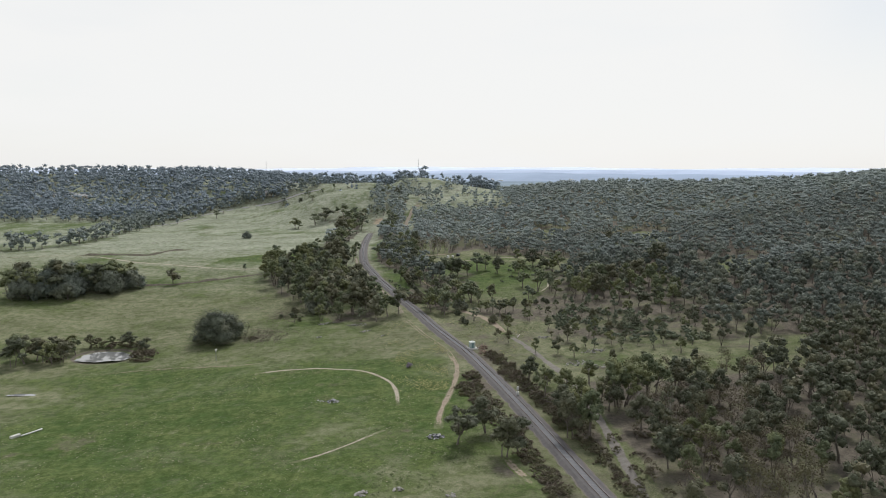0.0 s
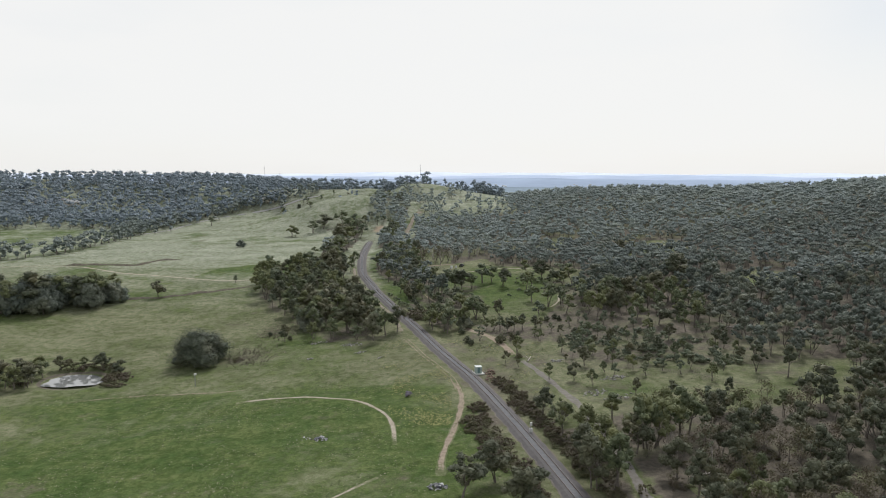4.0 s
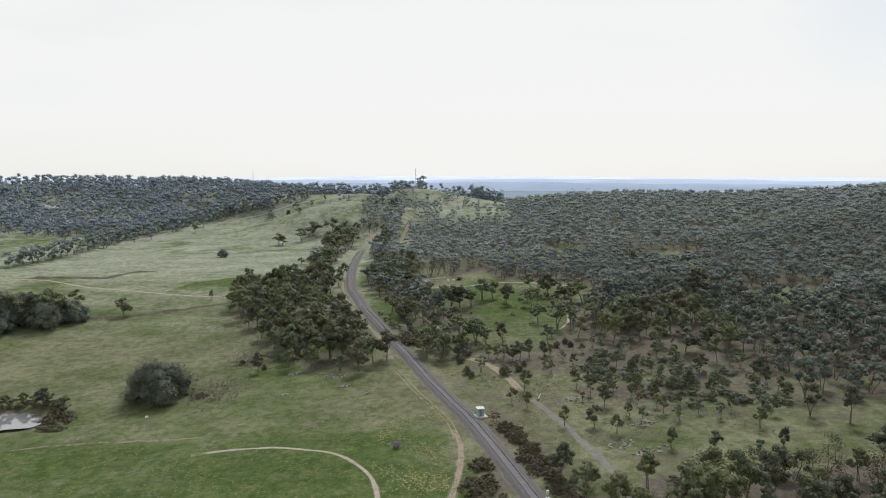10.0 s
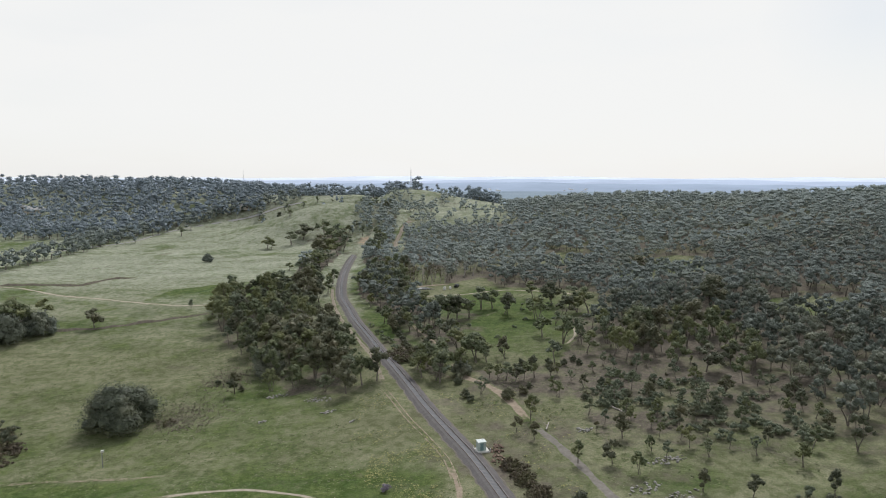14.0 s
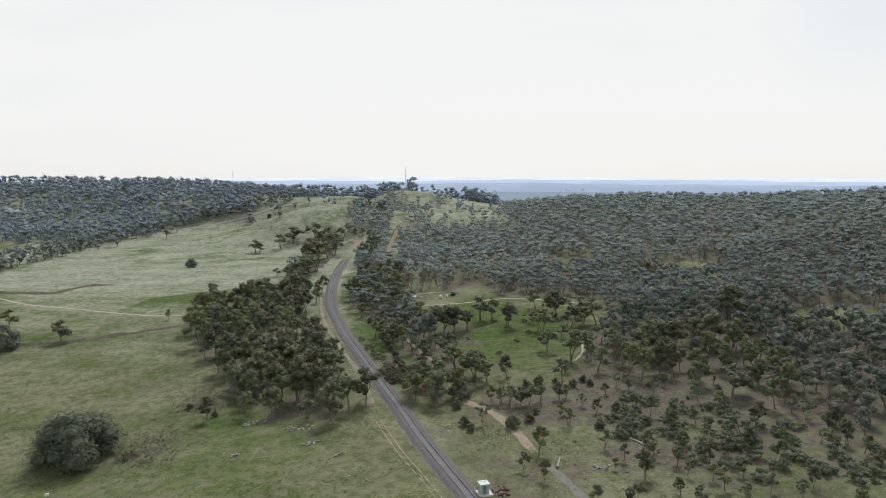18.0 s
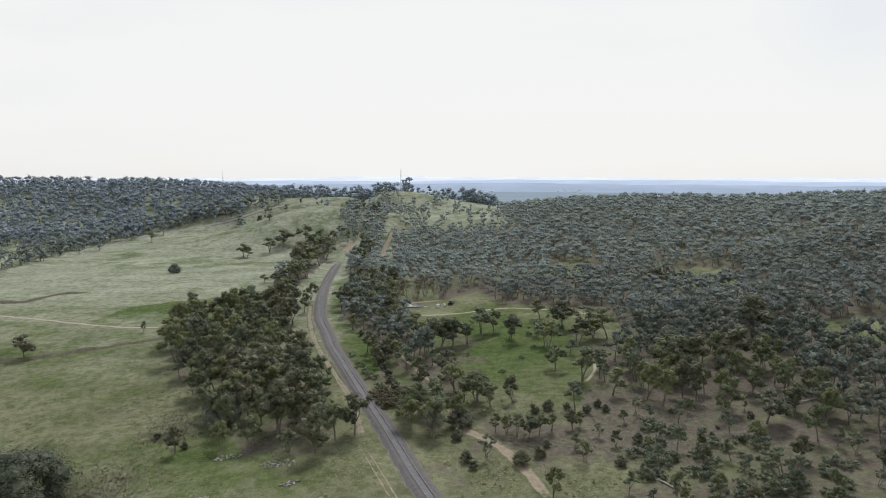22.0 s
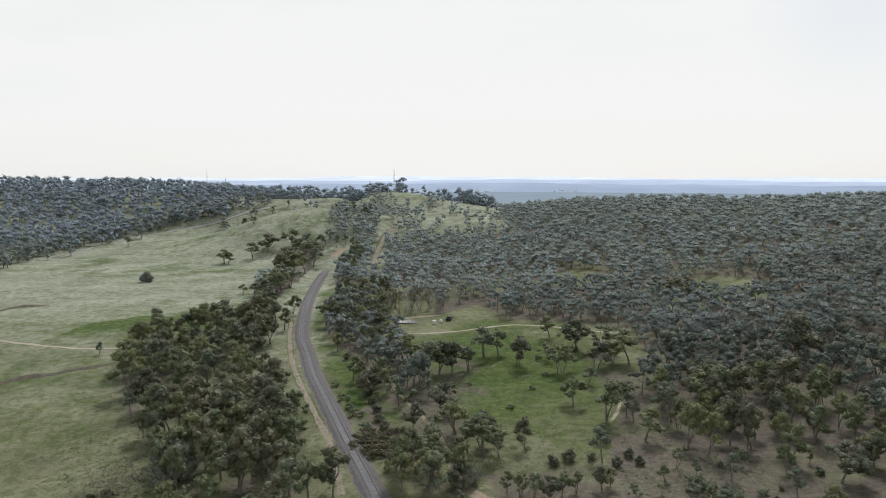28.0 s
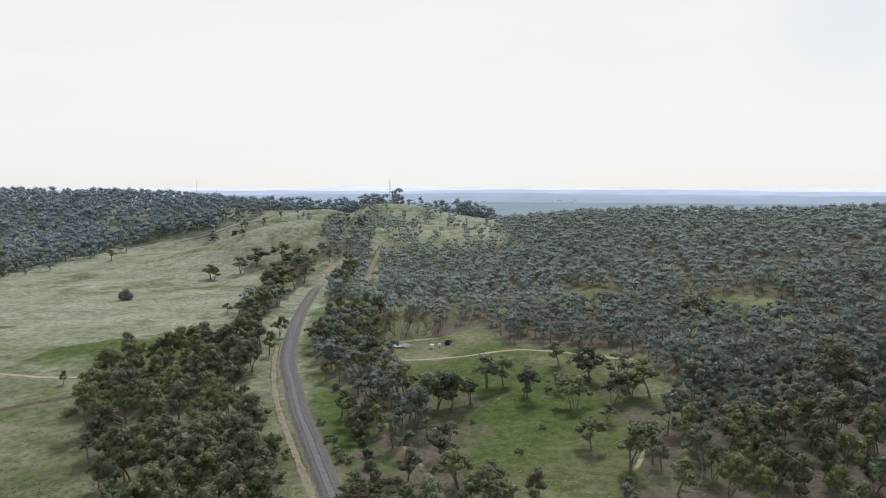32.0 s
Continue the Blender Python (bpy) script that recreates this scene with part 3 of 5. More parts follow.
RAIL_DIR /= np.hypot(RAIL_DIR[:, 0], RAIL_DIR[:, 1])[:, None]
RAIL_SIDE = np.stack([RAIL_DIR[:, 1], -RAIL_DIR[:, 0]], 1)


def sweep(profile, every=3, closed=False, rough=0.0):
    """Faces of a profile (offset, height above rail_level) drawn along the railway."""
    idx = range(0, len(RAIL_LINE), every)
    v = []
    for i in idx:
        z0 = float(rail_level(RAIL_LINE[i, 1]))
        for k, (o, h) in enumerate(profile):
            w = o + (rough * math.sin(i * 0.61 + k * 2.1) * math.sin(i * 0.23 + k) if k in (0, len(profile) - 1) else 0)
            x, y = RAIL_LINE[i] + RAIL_SIDE[i] * w
            v.append((x, y, z0 + h))
    m, n = len(profile), len(idx)
    js = range(m if closed else m - 1)
    return v, [(a * m + j, a * m + (j + 1) % m, (a + 1) * m + (j + 1) % m, (a + 1) * m + j) for a in range(n - 1) for j in js]


railway = thing("railway_track", Matrix(), "single-line railway with pale sleepers on dark ballast", "railway track")
v, f = sweep([(-2.9, -0.06), (-2.4, 0.05), (2.5, 0.05), (3.0, -0.06)], 3, rough=0.5)
part("formation", mesh_of("formation", v, f, M_SHOULDER), None, railway, "brown gritty railway formation")
v, f = sweep([(-2.4, 0.04), (-1.6, 0.42), (-0.86, 0.45), (-0.80, 0.35), (0.80, 0.35), (0.86, 0.45), (1.6, 0.42), (2.4, 0.04)], 3, rough=0.3)
part("ballast", mesh_of("ballast", v, f, M_BALLAST), None, railway, "dark grey crushed stone ballast")
v, f = sweep([(-0.70, 0.36), (0.0, 0.385), (0.70, 0.36)], 3)
part("crib_ballast", mesh_of("crib_ballast", v, f, M_CRIB), None, railway, "pale grey stone between the rails")
for side in (-0.755, 0.755):
    prof = [(side - 0.07, 0.43), (side - 0.07, 0.45), (side - 0.012, 0.47), (side - 0.012, 0.55), (side - 0.036, 0.56), (side - 0.036, 0.598),
            (side + 0.036, 0.598), (side + 0.036, 0.56), (side + 0.012, 0.55), (side + 0.012, 0.47), (side + 0.07, 0.45), (side + 0.07, 0.43)]
    v, f = sweep(prof, 3, closed=True)
    r = part("rail", mesh_of("rail", v, f, M_RAIL), None, railway, "rusty steel rail with a bright head")
    v, f = sweep([(side - 0.034, 0.602), (side + 0.034, 0.602)], 3)
    part("rail_head", mesh_of("rail_head", v, f, M_RAILTOP), None, r, "polished running surface")

# ---- trees ----


T = (1 + 5 ** 0.5) / 2
ICO_V = np.array([(-1, T, 0), (1, T, 0), (-1, -T, 0), (1, -T, 0), (0, -1, T), (0, 1, T), (0, -1, -T), (0, 1, -T), (T, 0, -1), (T, 0, 1), (-T, 0, -1), (-T, 0, 1)]) / math.hypot(1, T)
ICO_F = np.array([(a, b, c) for a, b, c in itertools.combinations(range(12), 3) if max(np.linalg.norm(ICO_V[a] - ICO_V[b]), np.linalg.norm(ICO_V[b] - ICO_V[c]), np.linalg.norm(ICO_V[a] - ICO_V[c])) < 1.1])
OCT_V = np.array([(1, 0, 0), (-1, 0, 0), (0, 1, 0), (0, -1, 0), (0, 0, 1), (0, 0, -1)], float)
OCT_F = np.array([(0, 2, 4), (2, 1, 4), (1, 3, 4), (3, 0, 4), (2, 0, 5), (1, 2, 5), (3, 1, 5), (0, 3, 5)])


def leaf_quads(rng, centres, radii, counts, size, flat=0.62, loose=1.0, core=0.74):
    """Leaf sprays over the shells of rounded clumps, each with a close-leaved heart."""
    out = []
    cv, cf = (ICO_V, ICO_F) if min(counts) > 9 else (OCT_V, OCT_F)
    for c, r, n in zip(centres, radii, counts):
        d = rng.normal(size=(n, 3))
        d[:, 2] = d[:, 2] * 0.9 + 0.3
        d /= np.linalg.norm(d, axis=1)[:, None]
        rad = r * (0.78 - 0.25 * loose + (0.26 + 0.42 * loose) * rng.random(n))
        p = c + d * rad[:, None] * np.array([1, 1, flat])
        nn = d + np.array([0, 0, 0.25]) + rng.normal(size=(n, 3)) * (0.2 + 0.3 * loose)
        nn /= np.linalg.norm(nn, axis=1)[:, None]
        t = np.cross(nn, rng.normal(size=(n, 3)))
        t /= np.linalg.norm(t, axis=1)[:, None] + 1e-9
        b = np.cross(nn, t)
        s = size * (0.6 + 0.8 * rng.random(n))[:, None]
        a = 0.6 + 0.5 * rng.random(n)[:, None]
        q = np.stack([p - t * s - b * s * a * 0.5, p + t * s - b * s * a * 0.4 + nn * s * 0.2, p + b * s * a], 1)
        out.append(q.reshape(-1, 3))
        if core:
            heart = cv * rng.uniform(0.72, 1.15, (len(cv), 1)) * r * core * np.array([1, 1, flat])
            turn = rng.uniform(0, 6.28)
            heart = heart @ np.array([[math.cos(turn), math.sin(turn), 0], [-math.sin(turn), math.cos(turn), 0], [0, 0, 1]])
            out.append((c + heart)[cf].reshape(-1, 3))
    return np.concatenate(out)


def tube(p, q, r0, r1, sides=5):
    """Four-cornered faces round a tapering limb."""
    p, q = np.array(p, float), np.array(q, float)
    d = (q - p) / (np.linalg.norm(q - p) + 1e-9)
    u = np.cross(d, (0.3, 0.9, 0.2))
    u /= np.linalg.norm(u)
    w = np.cross(d, u)
    a = np.linspace(0, 2 * np.pi, sides + 1)
    ring = np.cos(a)[:, None] * u + np.sin(a)[:, None] * w
    lo, hi = p + ring * r0, q + ring * r1
    return np.stack([lo[:-1], lo[1:], hi[1:], hi[:-1]], 1).reshape(-1, 3)


def grow_gum(seed, h=8.0, spread=0.3, clumps=30, leaves=40, size=0.16, fork=0.40, stems=1, low=0.30, sides=5, bare=False, clump=0.085, limbs=True, loose=0.6, flat=0.95, heart=0.74):
    """A gum tree: leaning forked trunk, limbs and a crown of several leafy heads, open below. Returns leaf and wood faces."""
    rng = np.random.default_rng(seed)
    wood, centres, radii = [], [], []
    for s in range(stems):
        lean = rng.normal(size=2) * (0.04 if stems == 1 else 0.09) * h
        base = np.array([0, 0, -0.3]) if stems == 1 else np.array([*(rng.normal(size=2) * 0.03 * h), -0.3])
        mid = base + np.array([lean[0] * 0.4, lean[1] * 0.4, fork * h * 0.55])
        top = base + np.array([lean[0], lean[1], fork * h])
        r = 0.019 * h * (1.0 if stems == 1 else 0.75)
        wood += [tube(base, mid, r * 1.35, r, sides), tube(mid, top, r, r * 0.8, sides)]
        k = max(3, clumps // stems)
        domes = max(3, round(k / 4.5))
        sp = spread * h / (1.0 if stems == 1 else 1.25)
        heads = []
        for q in range(domes):
            a = 2.4 * q + rng.uniform(-0.5, 0.5) + 2.1 * s
            z = 0.84 if q == 0 else low + 0.08 + (0.70 - low) * ((q * 0.618) % 1.0)
            o = sp * (0.1 if q == 0 else rng.uniform(0.55, 0.8) * (1.15 - 0.55 * abs(z - 0.55) / 0.3))
            heads.append(np.array([top[0] + o * math.cos(a), top[1] + o * math.sin(a), h * z]))
        for i in range(k):
            head = heads[i % domes]
            u = rng.normal(size=3)
            u /= np.linalg.norm(u)
            u[2] = abs(u[2]) - 0.6 * rng.random()
            c = head + u * np.array([sp * 0.42, sp * 0.42, h * 0.13]) * rng.uniform(0.6, 1.1)
            c[2] = min(max(c[2], low * h), h * 0.94)
            centres.append(c)
            radii.append(h * clump * (0.7 + 0.6 * rng.random()))
        if limbs or bare:
            for q, c in enumerate(centres[-k:] if bare else heads):
                knee = top * 0.5 + c * 0.5 + np.array([0, 0, -0.03 * h]) + rng.normal(size=3) * 0.025 * h
                wood += [tube(top, knee, r * 0.55, r * 0.35, 4), tube(knee, c, r * 0.35, r * 0.12, 4)]
                if bare:
                    for _ in range(3):
                        e = c + rng.normal(size=3) * h * 0.11 + np.array([0, 0, 0.05 * h])
                        wood.append(tube(knee * 0.4 + c * 0.6, e, r * 0.16, r * 0.04, 3))
    n = [int(leaves * (q / (h * clump)) ** 2 * 0.9) + 3 for q in radii]
    return leaf_quads(rng, centres, radii, n, size, flat, loose, heart), np.concatenate(wood)


def grow_dense(seed, h=6.0, wide=1.0, clumps=26, leaves=60, size=0.22, loose=0.5, heart=0.66):
    """A dense rounded bush or tree with foliage to the ground."""
    rng = np.random.default_rng(seed)
    centres, radii = [], []
    for i in range(clumps):
        d = rng.normal(size=3)
        d[2] = abs(d[2])
        d /= np.linalg.norm(d)
        k = 0.3 + 0.45 * rng.random() ** 0.5
        centres.append(np.array([d[0] * h * wide * k, d[1] * h * wide * k, h * (0.13 + 0.70 * d[2] * (0.55 + 0.45 * rng.random()))]))
        radii.append(h * 0.23 * (0.7 + 0.6 * rng.random()))
    n = [int(leaves * (q / (h * 0.23)) ** 2) + 4 for q in radii]
    wood = [tube((0, 0, -0.3), (0.1, 0, h * 0.4), 0.03 * h, 0.02 * h)]
    for c in centres[::5]:
        wood.append(tube((0, 0, h * 0.12), c, 0.014 * h, 0.005 * h, 4))
    return leaf_quads(rng, centres, radii, n, size, 0.8, loose, heart), np.concatenate(wood)


def tree_thing(name, grown, leaf_mat, bark_mat, label, category, group="", crown="crown", trunk="trunk"):
    leaf, wood = grown
    ob = thing(name, Matrix(), label, category, group)
    part(trunk, quads_mesh(trunk, wood, len(wood) // 4, bark_mat), None, ob)
    if leaf is not None:
        part(crown, quads_mesh(crown, leaf, len(leaf) // 3, leaf_mat, True), None, ob)
    return ob


GUM = "olive-green gum tree with a forked trunk and broken crown"
KINDS = {
    "gum": [tree_thing("gum_tree", grow_gum(11 + i, 8, sp, cl, 40, 0.15, fk, st), M_LEAF_GUM, M_BARK, GUM, "tree", "gum trees") for i, (sp, cl, fk, st) in
            enumerate([(0.33, 38, 0.42, 2), (0.36, 42, 0.40, 2), (0.24, 30, 0.50, 1), (0.36, 42, 0.36, 3), (0.28, 34, 0.45, 1), (0.30, 36, 0.40, 2)])],
    "grey": [tree_thing("grey_gum_tree", grow_gum(41 + i, 8, sp, cl, 40, 0.145, fk, st, loose=0.8), M_LEAF_GREY, M_BARK, "slender grey-green gum tree with thin foliage", "tree", "gum trees")
             for i, (sp, cl, fk, st) in enumerate([(0.32, 30, 0.42, 2), (0.22, 24, 0.48, 1), (0.33, 32, 0.38, 3)])],
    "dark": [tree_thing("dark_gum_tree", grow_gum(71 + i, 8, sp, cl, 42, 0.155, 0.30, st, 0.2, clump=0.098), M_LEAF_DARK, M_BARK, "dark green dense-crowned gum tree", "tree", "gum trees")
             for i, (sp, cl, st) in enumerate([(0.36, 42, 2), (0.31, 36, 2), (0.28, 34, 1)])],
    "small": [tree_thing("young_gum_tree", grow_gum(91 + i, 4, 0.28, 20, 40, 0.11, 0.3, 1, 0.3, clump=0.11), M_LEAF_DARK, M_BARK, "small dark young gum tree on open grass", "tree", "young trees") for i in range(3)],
    "brown": [tree_thing("twiggy_wattle", grow_gum(101 + i, 6, 0.3, 22, 30, 0.11, 0.3, 2 + i, 0.22, loose=1.3, heart=0, clump=0.11), M_LEAF_SCRUB, M_BARK, "thin brown-leaved twiggy wattle among gum trees", "tree", "wattles") for i in range(2)],
    "bush": [tree_thing("shrub", grow_dense(111 + i, 2.0, 0.85, 12, 26, 0.11), M_LEAF_GREY, M_BARK, "low rounded grey-green shrub", "shrub", "shrubs", "foliage", "stem") for i in range(2)],
    "round": [tree_thing("round_bush", grow_dense(121 + i, 3.0, 0.62, 20, 34, 0.13), M_LEAF_DARK, M_BARK, "rounded dark green bush on dry grass", "shrub", "round bushes", "foliage", "stem") for i in range(2)],
    "scrub": [tree_thing("scrub_bush", grow_dense(131 + i, 1.7, 1.7, 22, 22, 0.12), M_LEAF_SCRUB, M_BARK, "brown-tinged low thicket beside the railway", "shrub", "railside scrub", "foliage", "stem") for i in range(2)],
    "dome": [tree_thing("domed_tree", grow_dense(171 + i, 8, 0.62 + 0.1 * i, 50, 80, 0.2), M_LEAF_VEIL, M_BARK, "broad dark dome-shaped tree with foliage to the ground", "tree", "domed trees") for i in range(3)],
    "dead": [tree_thing("dead_tree", (None, grow_gum(151 + i, 7, 0.4, 11, 1, 0.1, 0.35, 1 + i, bare=True)[1]), None, M_BARK_PALE, "bleached bare dead tree", "tree", "dead trees") for i in range(2)],
}
SIZE = {"gum": 8.0, "grey": 8.0, "dark": 8.0, "small": 4.0, "brown": 6.0, "bush": 2.0, "round": 3.0, "scrub": 1.7, "dome": 8.0, "dead": 7.0}
used = {}
planted = []
RNG = random.Random(5)


def plant(kind, x, y, h, wide=1.0):
    """One more tree of a kind: the first of each shape is moved to its place, the rest are copies."""
    shapes = KINDS[kind]
    k = used.get(kind, 0)
    used[kind] = k + 1
    ob = shapes[k % len(shapes)]
    s = h / SIZE[kind]
    m = spot(x, y, RNG.uniform(0, 360)) @ pose(0, 0, 0, RNG.uniform(-4, 4), RNG.uniform(-4, 4), 0)
    if k >= len(shapes):
        ob = copy_thing(ob, m)
    ob.matrix_basis = m @ Matrix.Diagonal((s * wide, s * wide, s, 1))
    planted.append((x, y))
    return ob


def plant_clear(kind, x, y, h, wide=1.0, gap=2.2):
    """Plants a tree unless one stands there already."""
    if all((x - a) ** 2 + (y - b) ** 2 > gap * gap for a, b in planted):
        plant(kind, x, y, h, wide)

# ---- trees that stand apart: x, y, height ----
ROADSIDE = [(18.5, 222, 4.1), (22.0, 217.2, 4.2), (36.0, 219.6, 2.5)]
for x, y, h in ROADSIDE:
    plant("small", x, y, h)
OPEN_WOOD = [(22.7, 228.8, 6.6), (36.4, 229.1, 4.8), (23.6, 180.0, 7.5), (39.7, 198.8, 4.6), (46.6, 204.3, 4.6), (27.9, 176.1, 4.8), (29.0, 205.0, 5.0), (55.3, 204.2, 4.0), (35.7, 203.9, 5.6),
             (60.4, 264.1, 3.6), (65.3, 252.8, 5.3), (40.7, 215.4, 6.0), (53.2, 209.2, 4.9), (38.9, 223.3, 4.0), (65.5, 178.4, 5.5), (52.4, 176.3, 6.2), (64.4, 182.9, 4.8)]
for i, (x, y, h) in enumerate(OPEN_WOOD):
    plant(("gum", "grey", "dark")[i % 3], x, y, h)
RAILSIDE = [(-16.6, 260.8, 9.6), (0.1, 260.8, 8.7), (7.6, 264.5, 7.3), (-4.6, 267.7, 8.2), (-56.4, 259.6, 5.8), (-46.4, 259.5, 6.0), (-39.0, 263.8, 3.7), (-31.3, 257.8, 3.9), (-31.8, 272, 12.5),
            (-51.8, 275.6, 10.3), (3.4, 140.7, 8.4), (9.7, 146, 7.6), (12.9, 134, 7.8), (16, 136, 8.0), (42.2, 159.2, 11.5), (51.2, 164.3, 10.8), (28.7, 154.9, 7.9), (33.3, 157.3, 7.4),
            (26.7, 169.1, 8), (28.8, 161.2, 9.5), (28.4, 145, 9.6), (30.8, 149, 9), (32.4, 143.9, 10), (33.6, 147.7, 9), (39.6, 156.4, 8.6), (44.7, 160.4, 10.6), (53.4, 165.5, 9), (38.9, 172.3, 7), (64.7, 175.2, 5.4), (67.2, 175, 6.2), (78.2, 173.8, 6.2)]
for i, (x, y, h) in enumerate(RAILSIDE):
    plant("dark" if y < 150 and x < 20 else ("gum" if i % 4 else "dark"), x, y, h * 1.08, 1.25 if y < 150 and x < 20 else 1.0)
CLEARING_TREES = [(40.9, 356.1, 7.3), (37.2, 322.9, 8.0), (27.1, 332.3, 8.4), (18.5, 341.7, 9.2), (22.7, 342.4, 8.0), (13.4, 330.4, 6.7), (8.0, 326.9, 10.0), (1.5, 326.0, 10.8), (4.0, 328.1, 9.5),
                  (-3.8, 334.4, 9.5), (46.4, 343.1, 9.3), (53.3, 340.3, 8.0), (58.0, 326.8, 9.5), (54.2, 329.1, 6.1), (48.0, 325.3, 7.5), (43.0, 313.4, 4.9), (36.1, 299.5, 7.2), (42.1, 290.6, 9.7),
                  (5.5, 299.5, 7.6), (1.3, 309.3, 5.4), (7.5, 285.7, 8.1), (12.4, 275.3, 8.9), (37.8, 278.6, 3.6), (36.9, 336.0, 5.0), (46.7, 278.6, 7.2), (67.8, 291.1, 10.2), (73.4, 292.6, 9.4)]
for i, (x, y, h) in enumerate(CLEARING_TREES):
    plant(("gum", "gum", "dark", "grey")[i % 4], x, y, h * 1.05, 1.35)
for x, y, h in ((67.1, 295, 12), (101, 318.7, 13), (85, 293.4, 11), (74.8, 255.8, 8.5), (89, 257.5, 8), (106.7, 328.3, 11)):
    plant("dark", x, y, h, 1.35)
FIELD_TREES = [(-131, 331.5, 8.8), (-158.1, 346, 8.7), (-172.1, 304, 13), (-164.4, 311.3, 11), (-167.1, 327, 8.5), (-150.9, 319.0, 12),
               (-102.0, 232.5, 5.5), (-180, 300, 11), (-158, 314, 10), (-177, 310, 11), (-186, 306, 12), (-192, 300, 10)]
for i, (x, y, h) in enumerate(FIELD_TREES):
    big = x < -145 and y < 330
    plant(("dark", "gum")[i % 2], x, y, h * (1.3 if big else 0.95), 1.3 if big else 1.25)
for x, y, h in ((-168, 308, 11), (-176, 303, 11), (-161, 319, 10), (-155, 324, 9), (-171, 318, 11), (-183, 300, 11), (-166, 301, 9), (-152, 312, 9), (-147, 323, 8), (-189, 310, 10)):
    plant("dome", x, y, h * 1.35, 0.78)
CLEARING_BELT = [(-3.9, 262.5, 8.1), (-1.4, 259.3, 10.5), (1.1, 258.1, 9.2), (-5.4, 270.1, 7.8), (-2.8, 273.4, 7.9), (9.5, 277.6, 7.4), (6.9, 289.5, 7.9), (12.5, 280.7, 7.5), (6.3, 306.6, 5.2), (1.5, 307.6, 7.0),
                 (15.4, 275.1, 5.1), (21.2, 277.8, 6.7), (15.3, 259.9, 4.6), (17.6, 258.5, 4.6), (19.7, 256.2, 5.8), (21.9, 254.8, 5.8), (24.4, 255.6, 5.8), (27.9, 258.2, 4.6), (35.2, 269.1, 7.7), (32.3, 258.6, 4.6),
                 (34.5, 260.3, 4.0), (44.7, 260.9, 3.3), (37.3, 254.0, 3.2), (39.4, 248.8, 3.7), (30.5, 247.8, 3.7), (49.5, 251.4, 3.8)]
for i, (x, y, h) in enumerate(CLEARING_BELT):
    plant_clear(("gum", "gum", "grey", "dark")[i % 4], x, y, h, 1.1)
VERGE_BELT = [(-16.6, 321.4, 7.4), (-12.9, 317.6, 7.3), (-9.4, 314.6, 7.2), (-5.8, 306.4, 7.8), (-3.3, 301.2, 5.9), (-2.4, 290.6, 6.4), (-27.2, 354.8, 6.0), (-22.9, 352.2, 6.8), (-19.5, 327, 7.2), (-15, 312, 6.5), (-12, 323, 7),
              (-30.2, 255.5, 5.4), (-45.9, 258.6, 6.4), (-56.4, 258.9, 6.4), (-39.4, 265.5, 2.8), (-54.4, 277.9, 7.0), (51.8, 270.2, 2.2), (61.2, 267.9, 2.5), (73.6, 263.8, 2.5), (65.6, 253.2, 4.8), (68.5, 245.7, 5.2), (72.3, 237.4, 5.7),
              (45.3, 245.8, 3.6), (53.8, 241.6, 3.5)]
for i, (x, y, h) in enumerate(VERGE_BELT):
    plant_clear(("gum", "dark", "gum", "grey")[i % 4], x, y, h, 1.1)
plant("dome", -49.8, 273.8, 9.0, 0.9)
plant("dome", 7.4, 263.6, 5.4, 0.8)
ROUND_BUSHES = [(6.3, 257.1, 3.0), (7.7, 245.9, 2.8), (9.1, 242.6, 2.3), (18.7, 242.8, 3.7), (22.8, 245.7, 2.9), (25.2, 249.8, 1.9), (33.5, 270.5, 2.0), (56.8, 265.0, 1.4), (63.5, 255.2, 1.0), (60.8, 251.6, 1.3), (66.2, 248.0, 1.8),
                (-55.1, 261.4, 1.9), (-63.5, 267.7, 1.9), (29, 271.2, 2.9), (25.5, 269.6, 2.6), (41, 271, 2.2), (37.5, 267.4, 2.4), (42, 267.4, 2.2), (38, 240.1, 2.7), (44.6, 250.7, 2.4), (72.8, 259.4, 1.8), (49.2, 241.1, 2.1), (57.6, 249.5, 2.2)]
for x, y, h in ROUND_BUSHES:
    plant_clear("round", x, y, h, 0.95, 1.2)
for x, y in ((-12.9, 282.5), (-10.5, 278.4), (-8.3, 276.4), (-9.4, 283.8), (-12.2, 287.9), (-11, 281), (-7, 279)):
    plant("scrub", x, y, 2.3, 1.1)
for x, y, h in ((98.8, 400.9, 6.7), (102, 398, 6), (105.8, 402.5, 5), (109.3, 403.3, 4.2), (104.6, 407.4, 5.6), (118.5, 395.9, 2.6), (123.1, 394.7, 3.3), (97.9, 406.7, 5.6), (101, 410, 5)):
    plant("dark", x, y, h, 1.4)
DAM_TREES = [(-139, 217, 10), (-137, 220, 10.5), (-134.7, 223, 9), (-131.5, 221, 8), (-127.9, 220, 7.6), (-125.6, 221.4, 7.2), (-126.5, 226, 7), (-126, 231, 6.2), (-124, 237.5, 5), (-121.3, 239.1, 3.6), (-118, 240, 4), (-114, 239.8, 3.6),
             (-110.3, 238, 6), (-146.2, 229.2, 8), (-141, 226, 8.5), (-132, 229, 7.5), (-129, 234, 6), (-104, 233, 3), (-106.5, 236, 3.4)]
for i, (x, y, h) in enumerate(DAM_TREES):
    plant(("dark", "gum", "dark")[i % 3], x, y, h * 0.95, 1.3)
